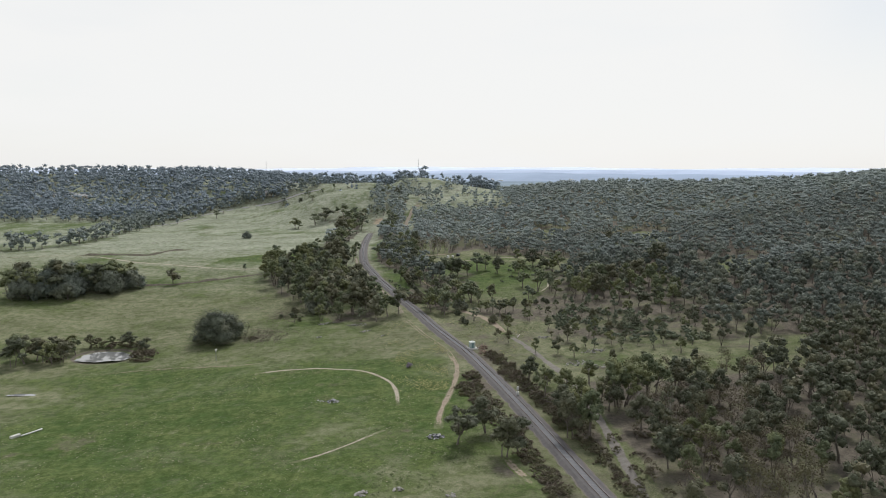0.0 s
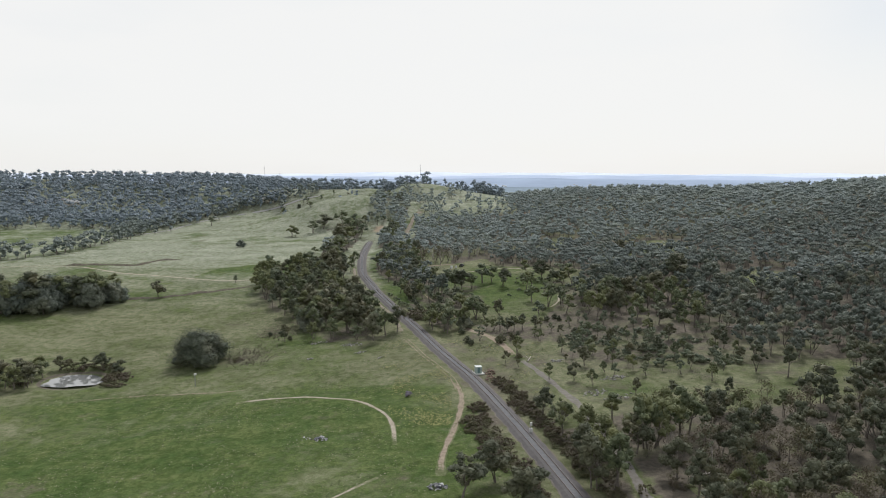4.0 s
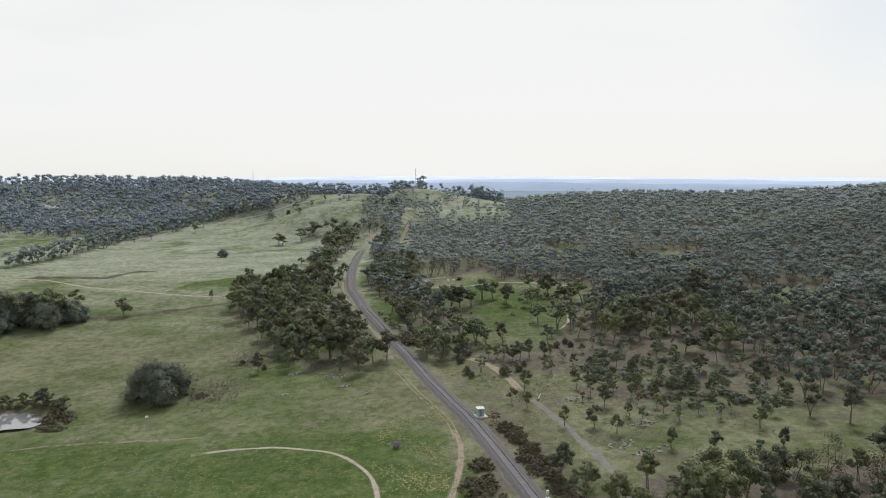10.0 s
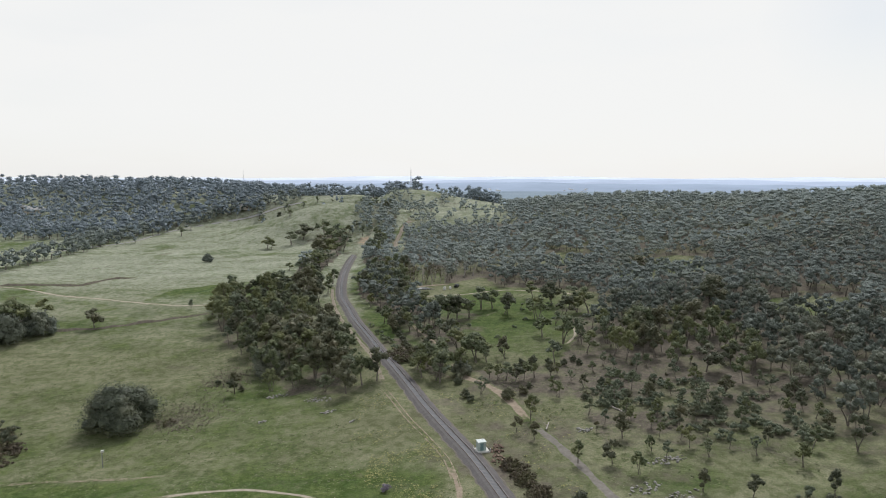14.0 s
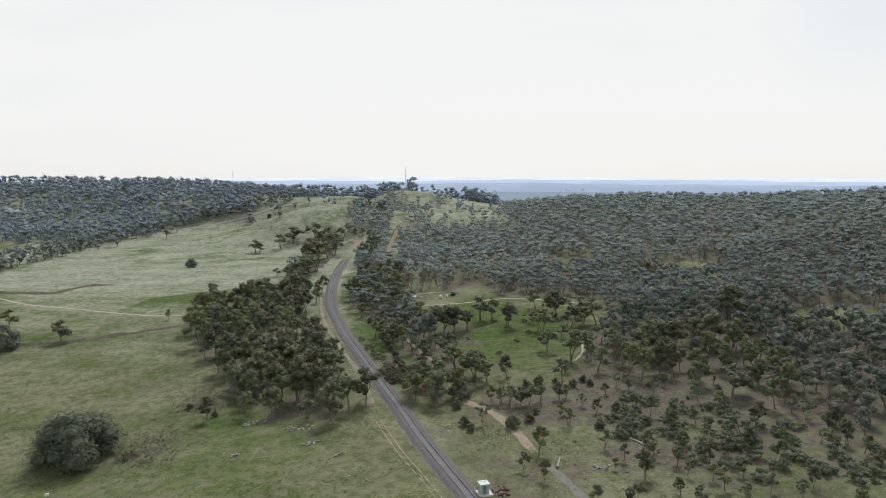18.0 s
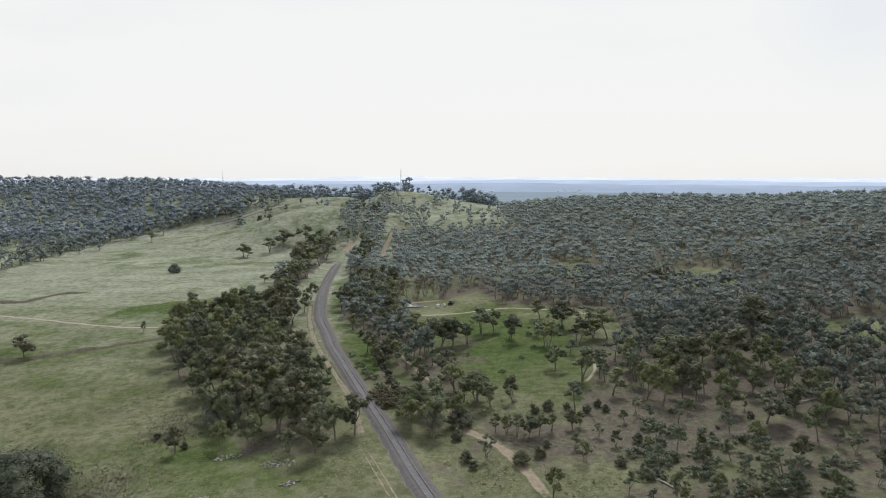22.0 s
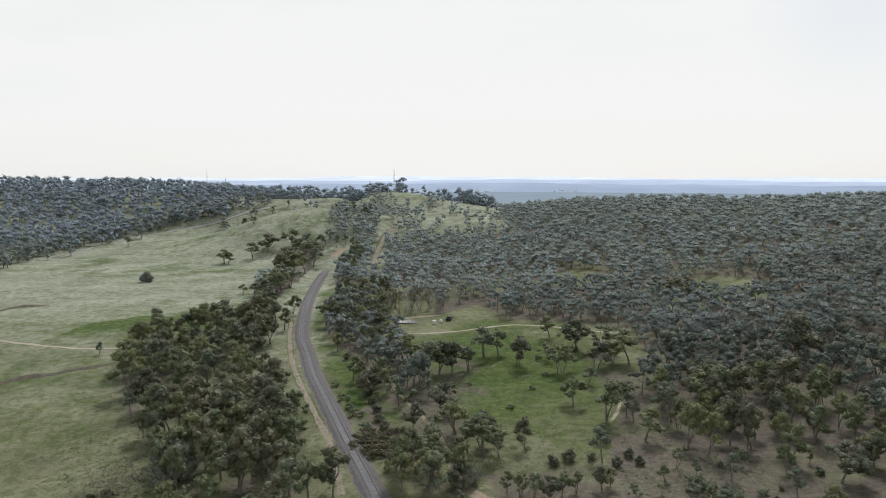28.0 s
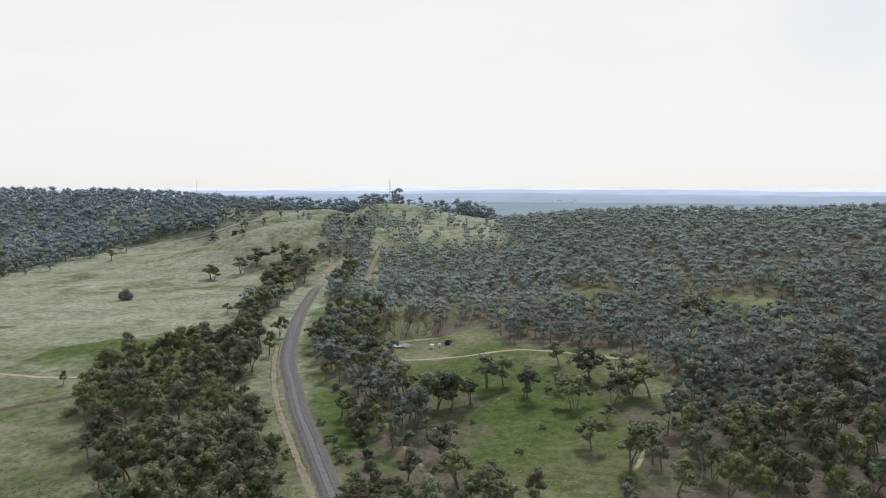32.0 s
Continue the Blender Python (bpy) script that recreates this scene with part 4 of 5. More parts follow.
LINE_END_TREES = [(-40.5, 492.4, 11), (-35.4, 480.1, 11), (-39.8, 521, 10.6), (-36.8, 519.9, 11), (-52, 556, 8.9), (-34.7, 522.8, 10), (-58, 568.2, 6.5), (-37, 502, 10), (-34, 511, 9), (-42, 553, 8), (-47, 560, 7),
                  (-137.4, 674.9, 7.8), (-132, 688, 8.4), (-108.7, 701.7, 6.2), (-119.9, 692, 6.5), (-79, 681.4, 4.6), (-58, 606, 5.9), (-51, 596, 6.6), (-47.2, 602.6, 9.4), (-37.5, 597, 8.9), (-30.3, 596, 7.0), (-51.1, 659.6, 9.6),
                  (-55, 664, 8), (-46, 655, 8.5), (-43, 640, 8), (-40, 630, 8), (-36, 615, 8.5), (-95, 700, 3), (-84, 694, 3.2), (-72, 690, 2.8), (-90, 664, 4)]
for i, (x, y, h) in enumerate(LINE_END_TREES):
    plant(("grey", "gum", "grey", "dark")[i % 4], x, y, h * 0.95, 1.1)
plant("dome", -136.7, 480.5, 5.6, 1.1)
plant("grey", -103.6, 358.6, 4.2)
BELT_TREES = [(-80.7, 447.3, 4.7), (-74.5, 441.6, 6.9), (-67.7, 436, 8.5), (-66.0, 445.8, 10.4), (-64, 452, 11.5), (-62.5, 461, 9.5), (-71.3, 482.3, 13.0), (-65.5, 486.6, 12.4), (-61.5, 498.8, 11.5), (-61, 519.7, 11),
              (-74.9, 512.7, 12.7), (-71.3, 541.5, 12.0), (-79.5, 559.9, 11.5), (-70.4, 555.3, 10.6), (-64.0, 546, 9.3), (-61.0, 560.0, 7.1), (-73.6, 457.7, 8.5), (-64.6, 533.5, 11.7), (-69, 470, 9.5),
              (-114.4, 535.9, 8.5), (-111.5, 534.4, 6.0), (-100.0, 545.4, 9.7), (-93.8, 554.5, 12.2), (-111.0, 594.9, 4.6), (-151.6, 668.7, 7.2), (-199.2, 608.7, 8.0)]
for i, (x, y, h) in enumerate(BELT_TREES):
    plant(("gum", "grey", "dark", "gum")[i % 4], x, y, h, 1.45 if i < 19 else 1.7)
VERGE_TREES = [(-35.3, 386.8, 8.3), (-32.0, 388.5, 9.4), (-28.0, 387.0, 8.8), (-25.4, 390.4, 7.4), (-25.7, 429.7, 9.8), (-21.8, 433.2, 10.0), (-16.8, 427.4, 10.3), (-20.8, 394.0, 9.7), (-16.3, 385.2, 10.4), (-14.8, 392.7, 10.8),
               (-17.5, 409.2, 9.1), (-15.1, 368.5, 9.6), (-10.5, 362.5, 7.5), (-27.4, 420.3, 9.0), (-33.0, 440.3, 7.6), (-13.3, 377.2, 8.1), (-22.2, 410.5, 9.2), (-21, 378, 8.6), (-26, 399, 9), (-27, 376, 7.8), (-20, 361, 8.2),
               (-15, 352, 8.8), (-11, 345, 9.2), (-17, 342, 7.4), (-51.4, 409, 7.9), (-49.7, 384, 8.2)]
for i, (x, y, h) in enumerate(VERGE_TREES):
    plant(("gum", "dark", "gum", "grey", "gum")[i % 5], x, y, h, 1.1)
for x, y in ((-16.5, 336.5), (-13.8, 328.3), (-12.9, 321.5), (-11.6, 315), (-10.4, 309.2), (-8.8, 302.6), (-7.8, 296.8), (-6.5, 292.2), (-20.5, 346), (-14.9, 332)):
    plant("round", x - 2.5, y, 2.4, 1.1)
for x, y, h in ((33.2, 322, 1.8), (34, 337, 1.7), (45.6, 343.3, 2.4), (44.3, 359.7, 1.3), (12, 318, 1.5), (28, 312, 1.4), (21, 300, 1.6), (16, 356, 1.3)):
    plant("bush", x, y, h)
for x, y, h in ((-13, 399, 8), (-9, 402, 9), (-5, 400, 8), (-1, 404, 9), (3, 407, 8), (-11, 409, 9), (-4, 411, 9), (8, 410, 8), (-15, 394, 7)):
    plant("brown", x, y, h, 0.9)
for x, y in ((27, 172), (44.5, 151), (50, 143), (-12, 396), (-7, 399), (-2, 396), (2, 401), (-14, 404), (-5, 408), (0, 412), (-11, 414), (4, 400), (10, 416.7), (14.1, 412.4), (5.7, 421.9), (18.7, 415.2), (23.4, 419)):
    plant("dead", x, y, 7.5 if y < 300 else 9.0)
M_LEAF_FIG = leaf_material("glossy_dark_leaves", (0.040, 0.051, 0.036), (0.140, 0.160, 0.112), (0.130, 0.135, 0.085))
fig = tree_thing("spreading_tree", grow_dense(7, 12, 0.74, 64, 260, 0.18, 0.35, 0.6), M_LEAF_FIG, M_BARK, "large dark spreading tree alone in pasture", "tree")
fig.matrix_world = spot(-79, 241, 20) @ Matrix.Diagonal((1.27, 1.27, 1.06, 1))

# brown scrub along the line and round the pond
rs = np.random.default_rng(8)
for side, y0, y1, near_by, far_by, n in ((1, 148, 204, 4.9, 8.0, 56), (-1, 112, 138, 5.0, 10.5, 34), (-1, 140, 152, 5.0, 8, 12), (-1, 152, 180, 5.0, 13, 44), (1, 112, 146, 5.2, 7.5, 20), (1, 120, 160, 8, 13, 12)):
    for k in range(n):
        y = y0 + (y1 - y0) * (k + rs.random()) / n
        x = float(np.interp(y, RAIL_FINE[:, 1], RAIL_FINE[:, 0])) + side * rs.uniform(near_by, far_by)
        plant("scrub", x, y, rs.uniform(0.8, 1.7), rs.uniform(0.9, 1.3))
for x, y, h in [(-13.6, 286, 2.6), (-15.8, 292, 2.4), (-18.4, 300, 2.8), (-20.4, 305, 2.2), (-22.6, 311, 2.5), (-26.4, 322, 2.0), (-7.2, 282, 2.6), (-5.0, 278, 2.8), (-8.2, 288, 2.4)]:
    plant("bush" if y > 289 else "scrub", x + 2.4, y, h)
for x, y, h in [(-103, 226, 2.4), (-101, 223, 2.2), (-109, 238, 2.0), (-116, 239, 2.3), (-122, 238, 2.0), (-98, 222, 1.6), (-102, 229, 2.6), (-100, 227, 2.4), (-103.5, 232, 2.4), (-99, 230, 2.0), (-106, 237, 2.2), (-112, 240, 2.4), (-119, 240, 2.2), (-128, 222, 2.0), (-67.5, 240, 1.5)]:
    plant("scrub", x, y, h)

# ---- the woods ----


def scatter(x0, x1, y0, y1, step, seed):
    rng = np.random.default_rng(seed)
    gx, gy = np.meshgrid(np.arange(x0, x1, step), np.arange(y0, y1, step))
    x = gx.ravel() + rng.uniform(-0.42, 0.42, gx.size) * step
    y = gy.ravel() + rng.uniform(-0.42, 0.42, gx.size) * step
    keep = rng.random(x.size) < woodland(x, y)
    keep &= np.abs(x - 8) < 0.74 * (y + 12) + 12
    return x[keep], y[keep], rng


def clear_of_planted(x, y, gap):
    ok = np.ones(len(x), bool)
    for a, b in planted:
        ok &= (x - a) ** 2 + (y - b) ** 2 > gap * gap
    return ok


def wood_of(name, places, templates, leaf, label, size_range, seed, broad=(0.9, 1.4)):
    """A stand too thick to count: leaf and wood faces of many trees in one mesh."""
    rng = np.random.default_rng(seed)
    lv, wv = [], []
    zs = land(np.array([p[0] for p in places]), np.array([p[1] for p in places]))
    for (x, y), z in zip(places, zs):
        lt, wt = templates[rng.integers(len(templates))]
        a, s = rng.uniform(0, 6.28), rng.uniform(*size_range)
        q = s * rng.uniform(*broad)
        m = np.array([[q * math.cos(a), -q * math.sin(a), 0], [q * math.sin(a), q * math.cos(a), 0], [0, 0, s]])
        o = np.array([x, y, z])
        lv.append(lt @ m.T + o)
        wv.append(wt @ m.T + o)
    lv, wv = np.concatenate(lv), np.concatenate(wv)
    wv = wv.reshape(-1, 4, 3)[:, [0, 1, 2, 0, 2, 3]].reshape(-1, 3)
    n, k = len(lv) // 3, len(wv) // 3
    me = quads_mesh(name, np.concatenate([lv, wv]), n + k, leaf, True)
    me.materials.append(M_BARK)
    me.polygons.foreach_set("material_index", np.concatenate([np.zeros(n), np.ones(k)]).astype(np.int32))
    return tagged(new(name, me), label, "woodland", kind="stuff")


# near woods, tree by tree
x, y, rng = scatter(-95, 130, 108, 415, 6.0, 3)
ok = clear_of_planted(x, y, 4.2) & ((y < 335) | (x < -20))
x, y = x[ok], y[ok]
copse = inside(x, y, COPSE)
near = copse | ((y < 300) & (x < 70 + 0.15 * (y - 110)))
order = np.argsort(y[near] - 200 * copse[near])
for i in order[:480]:
    a, b = x[near][i], y[near][i]
    kind = RNG.choice(["gum", "gum", "grey", "dark"])
    lowgrowth = bool(inside(a, b, SPARSE))
    if lowgrowth:
        kind = RNG.choice(["grey", "grey", "gum", "dark"])
    elif b < 180 and a > 24:
        kind = RNG.choice(["brown", "dark", "brown", "gum"])
    if inside(a, b, COPSE):
        kind = RNG.choice(["gum", "gum", "gum", "dark", "dark", "dark", "grey"])
        plant(kind, a, b, RNG.uniform(6.5, 13.0), RNG.uniform(0.9, 1.25))
        continue
    plant(kind, a, b, RNG.uniform(3.4, 5.6) if lowgrowth else RNG.uniform(6, 10.5), RNG.uniform(0.85, 1.1))
rest = list(zip(x[~near], y[~near])) + [(x[near][i], y[near][i]) for i in order[480:]]
# thick young growth beside the lower road
rs = np.random.default_rng(31)
for a in np.arange(31, 62, 6.6):
    for b in np.arange(113, 162, 6.8):
        p, q = a + rs.uniform(-1.8, 1.8), b + rs.uniform(-1.8, 1.8)
        if p > float(np.interp(q, RAIL_FINE[:, 1], RAIL_FINE[:, 0])) + 6.5 and float(near_line(p, q, ROAD_EAST_FINE)) > 2.2 and bool(clear_of_planted(np.array([p]), np.array([q]), 3.4)[0]):
            plant(("gum", "dark", "grey")[int(rs.integers(3))], p, q, rs.uniform(6, 9.5), rs.uniform(0.85, 1.1))
# broad thickets beside the hut and across the line
rs = np.random.default_rng(41)
for cx, cy, rx, ry, n in ((16.2, 202, 2.6, 5.5, 16), (19.5, 187, 2.2, 8, 14), (9, 181, 2.2, 6, 12)):
    for k in range(n):
        a, r = rs.uniform(0, 6.28), math.sqrt(rs.random())
        plant("scrub", cx + rx * r * math.cos(a), cy + ry * r * math.sin(a), rs.uniform(1.0, 2.0), rs.uniform(0.7, 1.0))
# brown wattles and thicket under the roadside gums
rs = np.random.default_rng(37)
for k in range(150):
    p, q = rs.uniform(22, 72), rs.uniform(116, 176)
    if p > float(np.interp(q, RAIL_FINE[:, 1], RAIL_FINE[:, 0])) + 6.5 and float(near_line(p, q, ROAD_EAST_FINE)) > 2.4 and bool(clear_of_planted(np.array([p]), np.array([q]), 1.8)[0]):
        if k % 2:
            plant("brown", p, q, rs.uniform(3.5, 7.5), rs.uniform(0.8, 1.1))
        else:
            plant("scrub", p, q, rs.uniform(0.9, 1.8), rs.uniform(0.8, 1.2))
# shrubs of the open woodland
rs = np.random.default_rng(12)
for _ in range(420):
    a, b = rs.uniform(36, 100), rs.uniform(195, 275)
    if inside(a, b, SHRUBBY) and float(near_line(a, b, ROAD_EAST_FINE)) > 5:
        plant("bush", a, b, rs.uniform(1.4, 3.0))
MID = [grow_gum(201 + i, 8, 0.30 + 0.03 * (i % 3), 17, 11, 0.25, 0.38, 1 + i % 2, low=0.28, sides=3, clump=0.12, limbs=False, loose=0.5) for i in range(6)]
LOW = [grow_gum(231 + i, 8, 0.31 + 0.04 * (i % 3), 11, 6, 0.32, 0.33, 1, low=0.16, sides=3, clump=0.16, limbs=False, loose=0.5, flat=1.0) for i in range(6)]
FAR = [grow_gum(251 + i, 8, 0.30 + 0.04 * (i % 3), 8, 5, 0.42, 0.3, 1, low=0.08, sides=3, clump=0.17, limbs=False, loose=0.5, flat=1.0) for i in range(6)]
x2, y2, _ = scatter(-95, 330, 335, 470, 5.6, 4)
ok = clear_of_planted(x2, y2, 4.0) & ((x2 > -35) | (y2 > 412))
x2, y2 = x2[ok], y2[ok]
x2b, y2b, _ = scatter(130, 330, 110, 335, 5.8, 14)
nears = rest + [p for p in zip(x2b, y2b) if p[1] < 290]
mids = [p for p in zip(x2, y2) if p[1] < 420] + [p for p in zip(x2b, y2b) if p[1] >= 290]
wood_of("gum_woodland", mids, MID, M_LEAF_MID, "close stand of gum trees behind the clearing, haze painted into the leaves", (0.75, 1.2), 21)
NEARBY = [grow_gum(271 + i, 8, 0.28 + 0.04 * (i % 3), 20, 17, 0.2, 0.42, 1 + i % 2, sides=4, clump=0.11, limbs=True, loose=0.6) for i in range(6)]
# darker leaves here: the dim lower right of the view put into their colour
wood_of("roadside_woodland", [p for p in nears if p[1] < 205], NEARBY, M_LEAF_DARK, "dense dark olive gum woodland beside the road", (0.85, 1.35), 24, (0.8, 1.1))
wood_of("valley_woodland", [p for p in nears if p[1] >= 205], NEARBY, M_LEAF_VEIL, "close grey-green gum woodland on the valley floor, haze veil in its leaf colour", (0.8, 1.3), 27, (0.85, 1.15))
x3, y3, _ = scatter(-58, 560, 470, 690, 5.2, 5)
keep = ~((x3 > 140) & (y3 > 610)) & ~((x3 > 25) & (y3 > 655))
x3, y3 = x3[keep], y3[keep]
x3b, y3b, _ = scatter(330, 560, 150, 470, 7.5, 15)
lows = [p for p in zip(x2, y2) if p[1] >= 420] + list(zip(x3, y3)) + list(zip(x3b, y3b))
wood_of("hillside_woodland", lows, LOW, M_LEAF_HILL, "gum forest covering the hill, blue haze painted into the leaves", (0.6, 1.15), 22)
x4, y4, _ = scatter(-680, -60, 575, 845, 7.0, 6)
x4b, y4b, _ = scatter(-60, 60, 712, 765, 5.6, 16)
wood_of("western_woodland", list(zip(x4, y4)) + list(zip(x4b, y4b)), FAR, M_LEAF_FAR, "forest on the far western hill, blue haze painted into the leaves", (1.0, 1.6), 23)
hedge = []
hr = np.random.default_rng(19)
for a, b in smooth_line([(-420, 392), (-300, 408), (-266, 425), (-249, 442), (-238, 480), (-238, 530), (-247, 578), (-262, 600)], 3.2):
    hedge.append((a + hr.uniform(-5, 5), b + hr.uniform(-5, 5)))
for a, b in smooth_line([(-240, 560), (-227, 585), (-222, 617), (-214, 639), (-202, 656), (-185, 668), (-160, 682), (-140, 696), (-118, 706)], 2.6):
    k = hr.uniform(8, 22)
    hedge.append((a - k * 0.8, b + k * 0.6))
    if hr.random() < 0.10:
        hedge.append((a + 5.5, b - 4.5))
wood_of("farm_hedgerow", hedge, FAR, M_LEAF_MID, "row of trees along a farm road, haze painted into the leaves", (0.9, 1.4), 25)

for kind, shapes in KINDS.items():
    for ob in shapes[used.get(kind, 0):]:
        for c in list(ob.children_recursive) + [ob]:
            bpy.data.objects.remove(c)

# ---- distance: low ranges on the horizon, haze painted into colour and glow ----


def far_range(name, dist, top, colour, seed, label):
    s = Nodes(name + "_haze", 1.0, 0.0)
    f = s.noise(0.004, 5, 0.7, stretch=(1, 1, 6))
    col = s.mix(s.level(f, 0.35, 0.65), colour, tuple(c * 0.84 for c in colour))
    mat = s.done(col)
    # a faint glow stands in for light scattered by haze
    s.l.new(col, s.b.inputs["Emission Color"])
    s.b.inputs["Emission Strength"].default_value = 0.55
    rng = random.Random(seed)
    ph = [rng.uniform(0, 6) for _ in range(4)]
    v, n = [], 240
    for i in range(n + 1):
        a = radians(-62 + 124 * i / n)
        w = 0.5 * math.sin(a * 9 + ph[0]) + 0.3 * math.sin(a * 23 + ph[1]) + 0.2 * math.sin(a * 61 + ph[2])
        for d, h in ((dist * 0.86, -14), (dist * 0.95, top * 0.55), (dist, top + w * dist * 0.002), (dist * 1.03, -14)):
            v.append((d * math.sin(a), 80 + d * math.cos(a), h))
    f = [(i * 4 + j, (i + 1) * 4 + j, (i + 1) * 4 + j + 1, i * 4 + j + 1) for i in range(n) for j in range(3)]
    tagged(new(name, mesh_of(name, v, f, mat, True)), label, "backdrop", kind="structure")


far_range("backdrop_plain", 2300, 24, (0.235, 0.285, 0.365), 1, "wooded plain beyond the hills, blue haze in its colour and glow")
far_range("backdrop_range", 3300, 27, (0.32, 0.375, 0.475), 2, "distant range, pale blue haze in its colour and glow")
far_range("backdrop_horizon", 4600, 34, (0.47, 0.52, 0.61), 3, "range on the horizon, very pale haze in its colour and glow")

# ---- sleepers, last ----


def sleeper_mesh():
    b = bmesh.new()
    box(b, 0, 0, -0.1, 2.4, 0.25, 0.22, 0.03)
    me = bpy.data.meshes.new("sleeper")
    b.to_mesh(me)
    b.free()
    me.materials.append(M_SLEEPER)
    return me


SLEEPER = sleeper_mesh()
first = int(np.argmax(RAIL_LINE[:, 1] > 112))
for i in range(first, first + 300):
    ob = new("sleeper", SLEEPER)
    ob.parent = railway
    (px, py), (dx, dy) = RAIL_LINE[i], RAIL_DIR[i]
    ob.matrix_basis = pose(px, py, float(rail_level(py)) + 0.398, 0, 0, math.degrees(math.atan2(dy, dx)) - 90)
sv = np.array([v.co for v in SLEEPER.vertices])
sf = [tuple(p.vertices) for p in SLEEPER.polygons]
v, f = [], []
for i in list(range(0, first)) + list(range(first + 300, len(RAIL_LINE) - 120)):
    m = pose(*RAIL_LINE[i], float(rail_level(RAIL_LINE[i, 1])) + 0.398, 0, 0, math.degrees(math.atan2(RAIL_DIR[i, 1], RAIL_DIR[i, 0])) - 90)
    o = len(v)
    v += [tuple(m @ Vector(c)) for c in sv]
    f += [tuple(k + o for k in p) for p in sf]
tagged(part("joined_sleeper", mesh_of("joined_sleeper", v, f, M_SLEEPER), None, railway), kind="stuff")


# ---- made things ----
M_MINT = plain_material("pale_mint_paint", (0.36, 0.45, 0.42), (0.44, 0.52, 0.49), 1.2, 0.6)
M_ROOF = plain_material("chalky_white_paint", (0.58, 0.64, 0.62), (0.68, 0.72, 0.70), 1.5, 0.55)
M_DOOR = plain_material("faded_teal_paint", (0.13, 0.22, 0.23), (0.19, 0.29, 0.29), 2.0, 0.6)
M_CONCRETE = plain_material("bleached_concrete", (0.52, 0.52, 0.49), (0.64, 0.63, 0.60), 1.4, 0.9)
M_STEEL = plain_material("galvanised_steel", (0.36, 0.37, 0.38), (0.48, 0.49, 0.50), 3.0, 0.5, 0.7)
M_WHITE = plain_material("weathered_white_paint", (0.66, 0.66, 0.64), (0.78, 0.78, 0.76), 2.0, 0.6)
M_CLOD = piece_material("reddish_clay_clods", (0.13, 0.095, 0.075), (0.27, 0.20, 0.155))
M_JUNK = piece_material("mixed_pale_rubbish", (0.05, 0.055, 0.07), (0.55, 0.55, 0.56), 0.7)
M_STONE = piece_material("lichened_granite", (0.22, 0.215, 0.20), (0.39, 0.38, 0.35))
M_DARKCAR = plain_material("dark_car_paint", (0.02, 0.022, 0.026), (0.03, 0.032, 0.036), 2.0, 0.3)
M_GLASS = Nodes("dark_window_glass", 0.06, 0.5).done((0.02, 0.025, 0.03))
M_RUBBER = plain_material("tyre_rubber", (0.02, 0.02, 0.02), (0.035, 0.035, 0.035), 5.0, 0.9)
M_TILE = plain_material("pale_iron_roofing", (0.3, 0.3, 0.3), (0.42, 0.42, 0.41), 0.6, 0.5)
M_WALL = plain_material("cream_render", (0.5, 0.46, 0.38), (0.6, 0.55, 0.46), 0.6, 0.85)

# trackside equipment hut
hut = thing("equipment_hut", spot(9.9, 213.2, 15) @ Matrix.Diagonal((0.86, 0.86, 0.88, 1)), "small mint-green railway equipment hut on a concrete slab", "hut")
part("slab", boxed(0.1, 0, 0.12, 3.3, 3.0, 0.5, 0.04), M_CONCRETE, hut, "bleached concrete slab")
part("body", boxed(0, 0.1, 1.42, 1.95, 1.95, 2.1, 0.02), M_MINT, hut)
roof = part("roof", boxed(0, 0.1, 2.52, 2.2, 2.2, 0.12, 0.03), M_ROOF, hut, "flat white roof")
part("roof_vent", boxed(0.35, 0.35, 2.66, 0.3, 0.3, 0.18, 0.03), M_STEEL, roof)
part("roof_vent", boxed(-0.45, 0.5, 2.64, 0.22, 0.22, 0.14, 0.03), M_STEEL, roof)
door = part("door", boxed(-0.1, -0.9, 1.35, 0.82, 0.06, 1.8, 0.01), M_DOOR, hut, "faded teal steel door")
part("door_handle", boxed(0.2, -0.95, 1.3, 0.05, 0.06, 0.16, 0.01), M_STEEL, door)
part("louvre", boxed(0.62, -0.9, 1.8, 0.36, 0.05, 0.4, 0.01), M_STEEL, hut, "grey metal louvre")
part("conduit", boxed(-1.0, 0.5, 1.1, 0.07, 0.09, 1.5, 0.01), M_STEEL, hut)
for px, py in ((-1.75, -0.9), (-1.6, 1.4), (1.9, -1.3)):
    m = hut.matrix_world @ Vector((px, py, 0))
    post = thing("marker_post", spot(m.x, m.y), "short white cable marker post", "post", "marker posts")
    part("shaft", boxed(0, 0, 0.35, 0.12, 0.12, 0.9, 0.02), M_WHITE, post)
    part("cap", boxed(0, 0, 0.84, 0.17, 0.17, 0.09, 0.02), M_STEEL, post)


def chunk_mesh(name, seed, material, flat=0.7):
    """An irregular broken lump about one metre across."""
    rng = random.Random(seed)
    b = bmesh.new()
    bmesh.ops.create_icosphere(b, subdivisions=1, radius=0.5)
    for v in b.verts:
        v.co *= rng.uniform(0.7, 1.15)
        v.co.z *= flat
    me = bpy.data.meshes.new(name)
    b.to_mesh(me)
    b.free()
    me.materials.append(material)
    return me


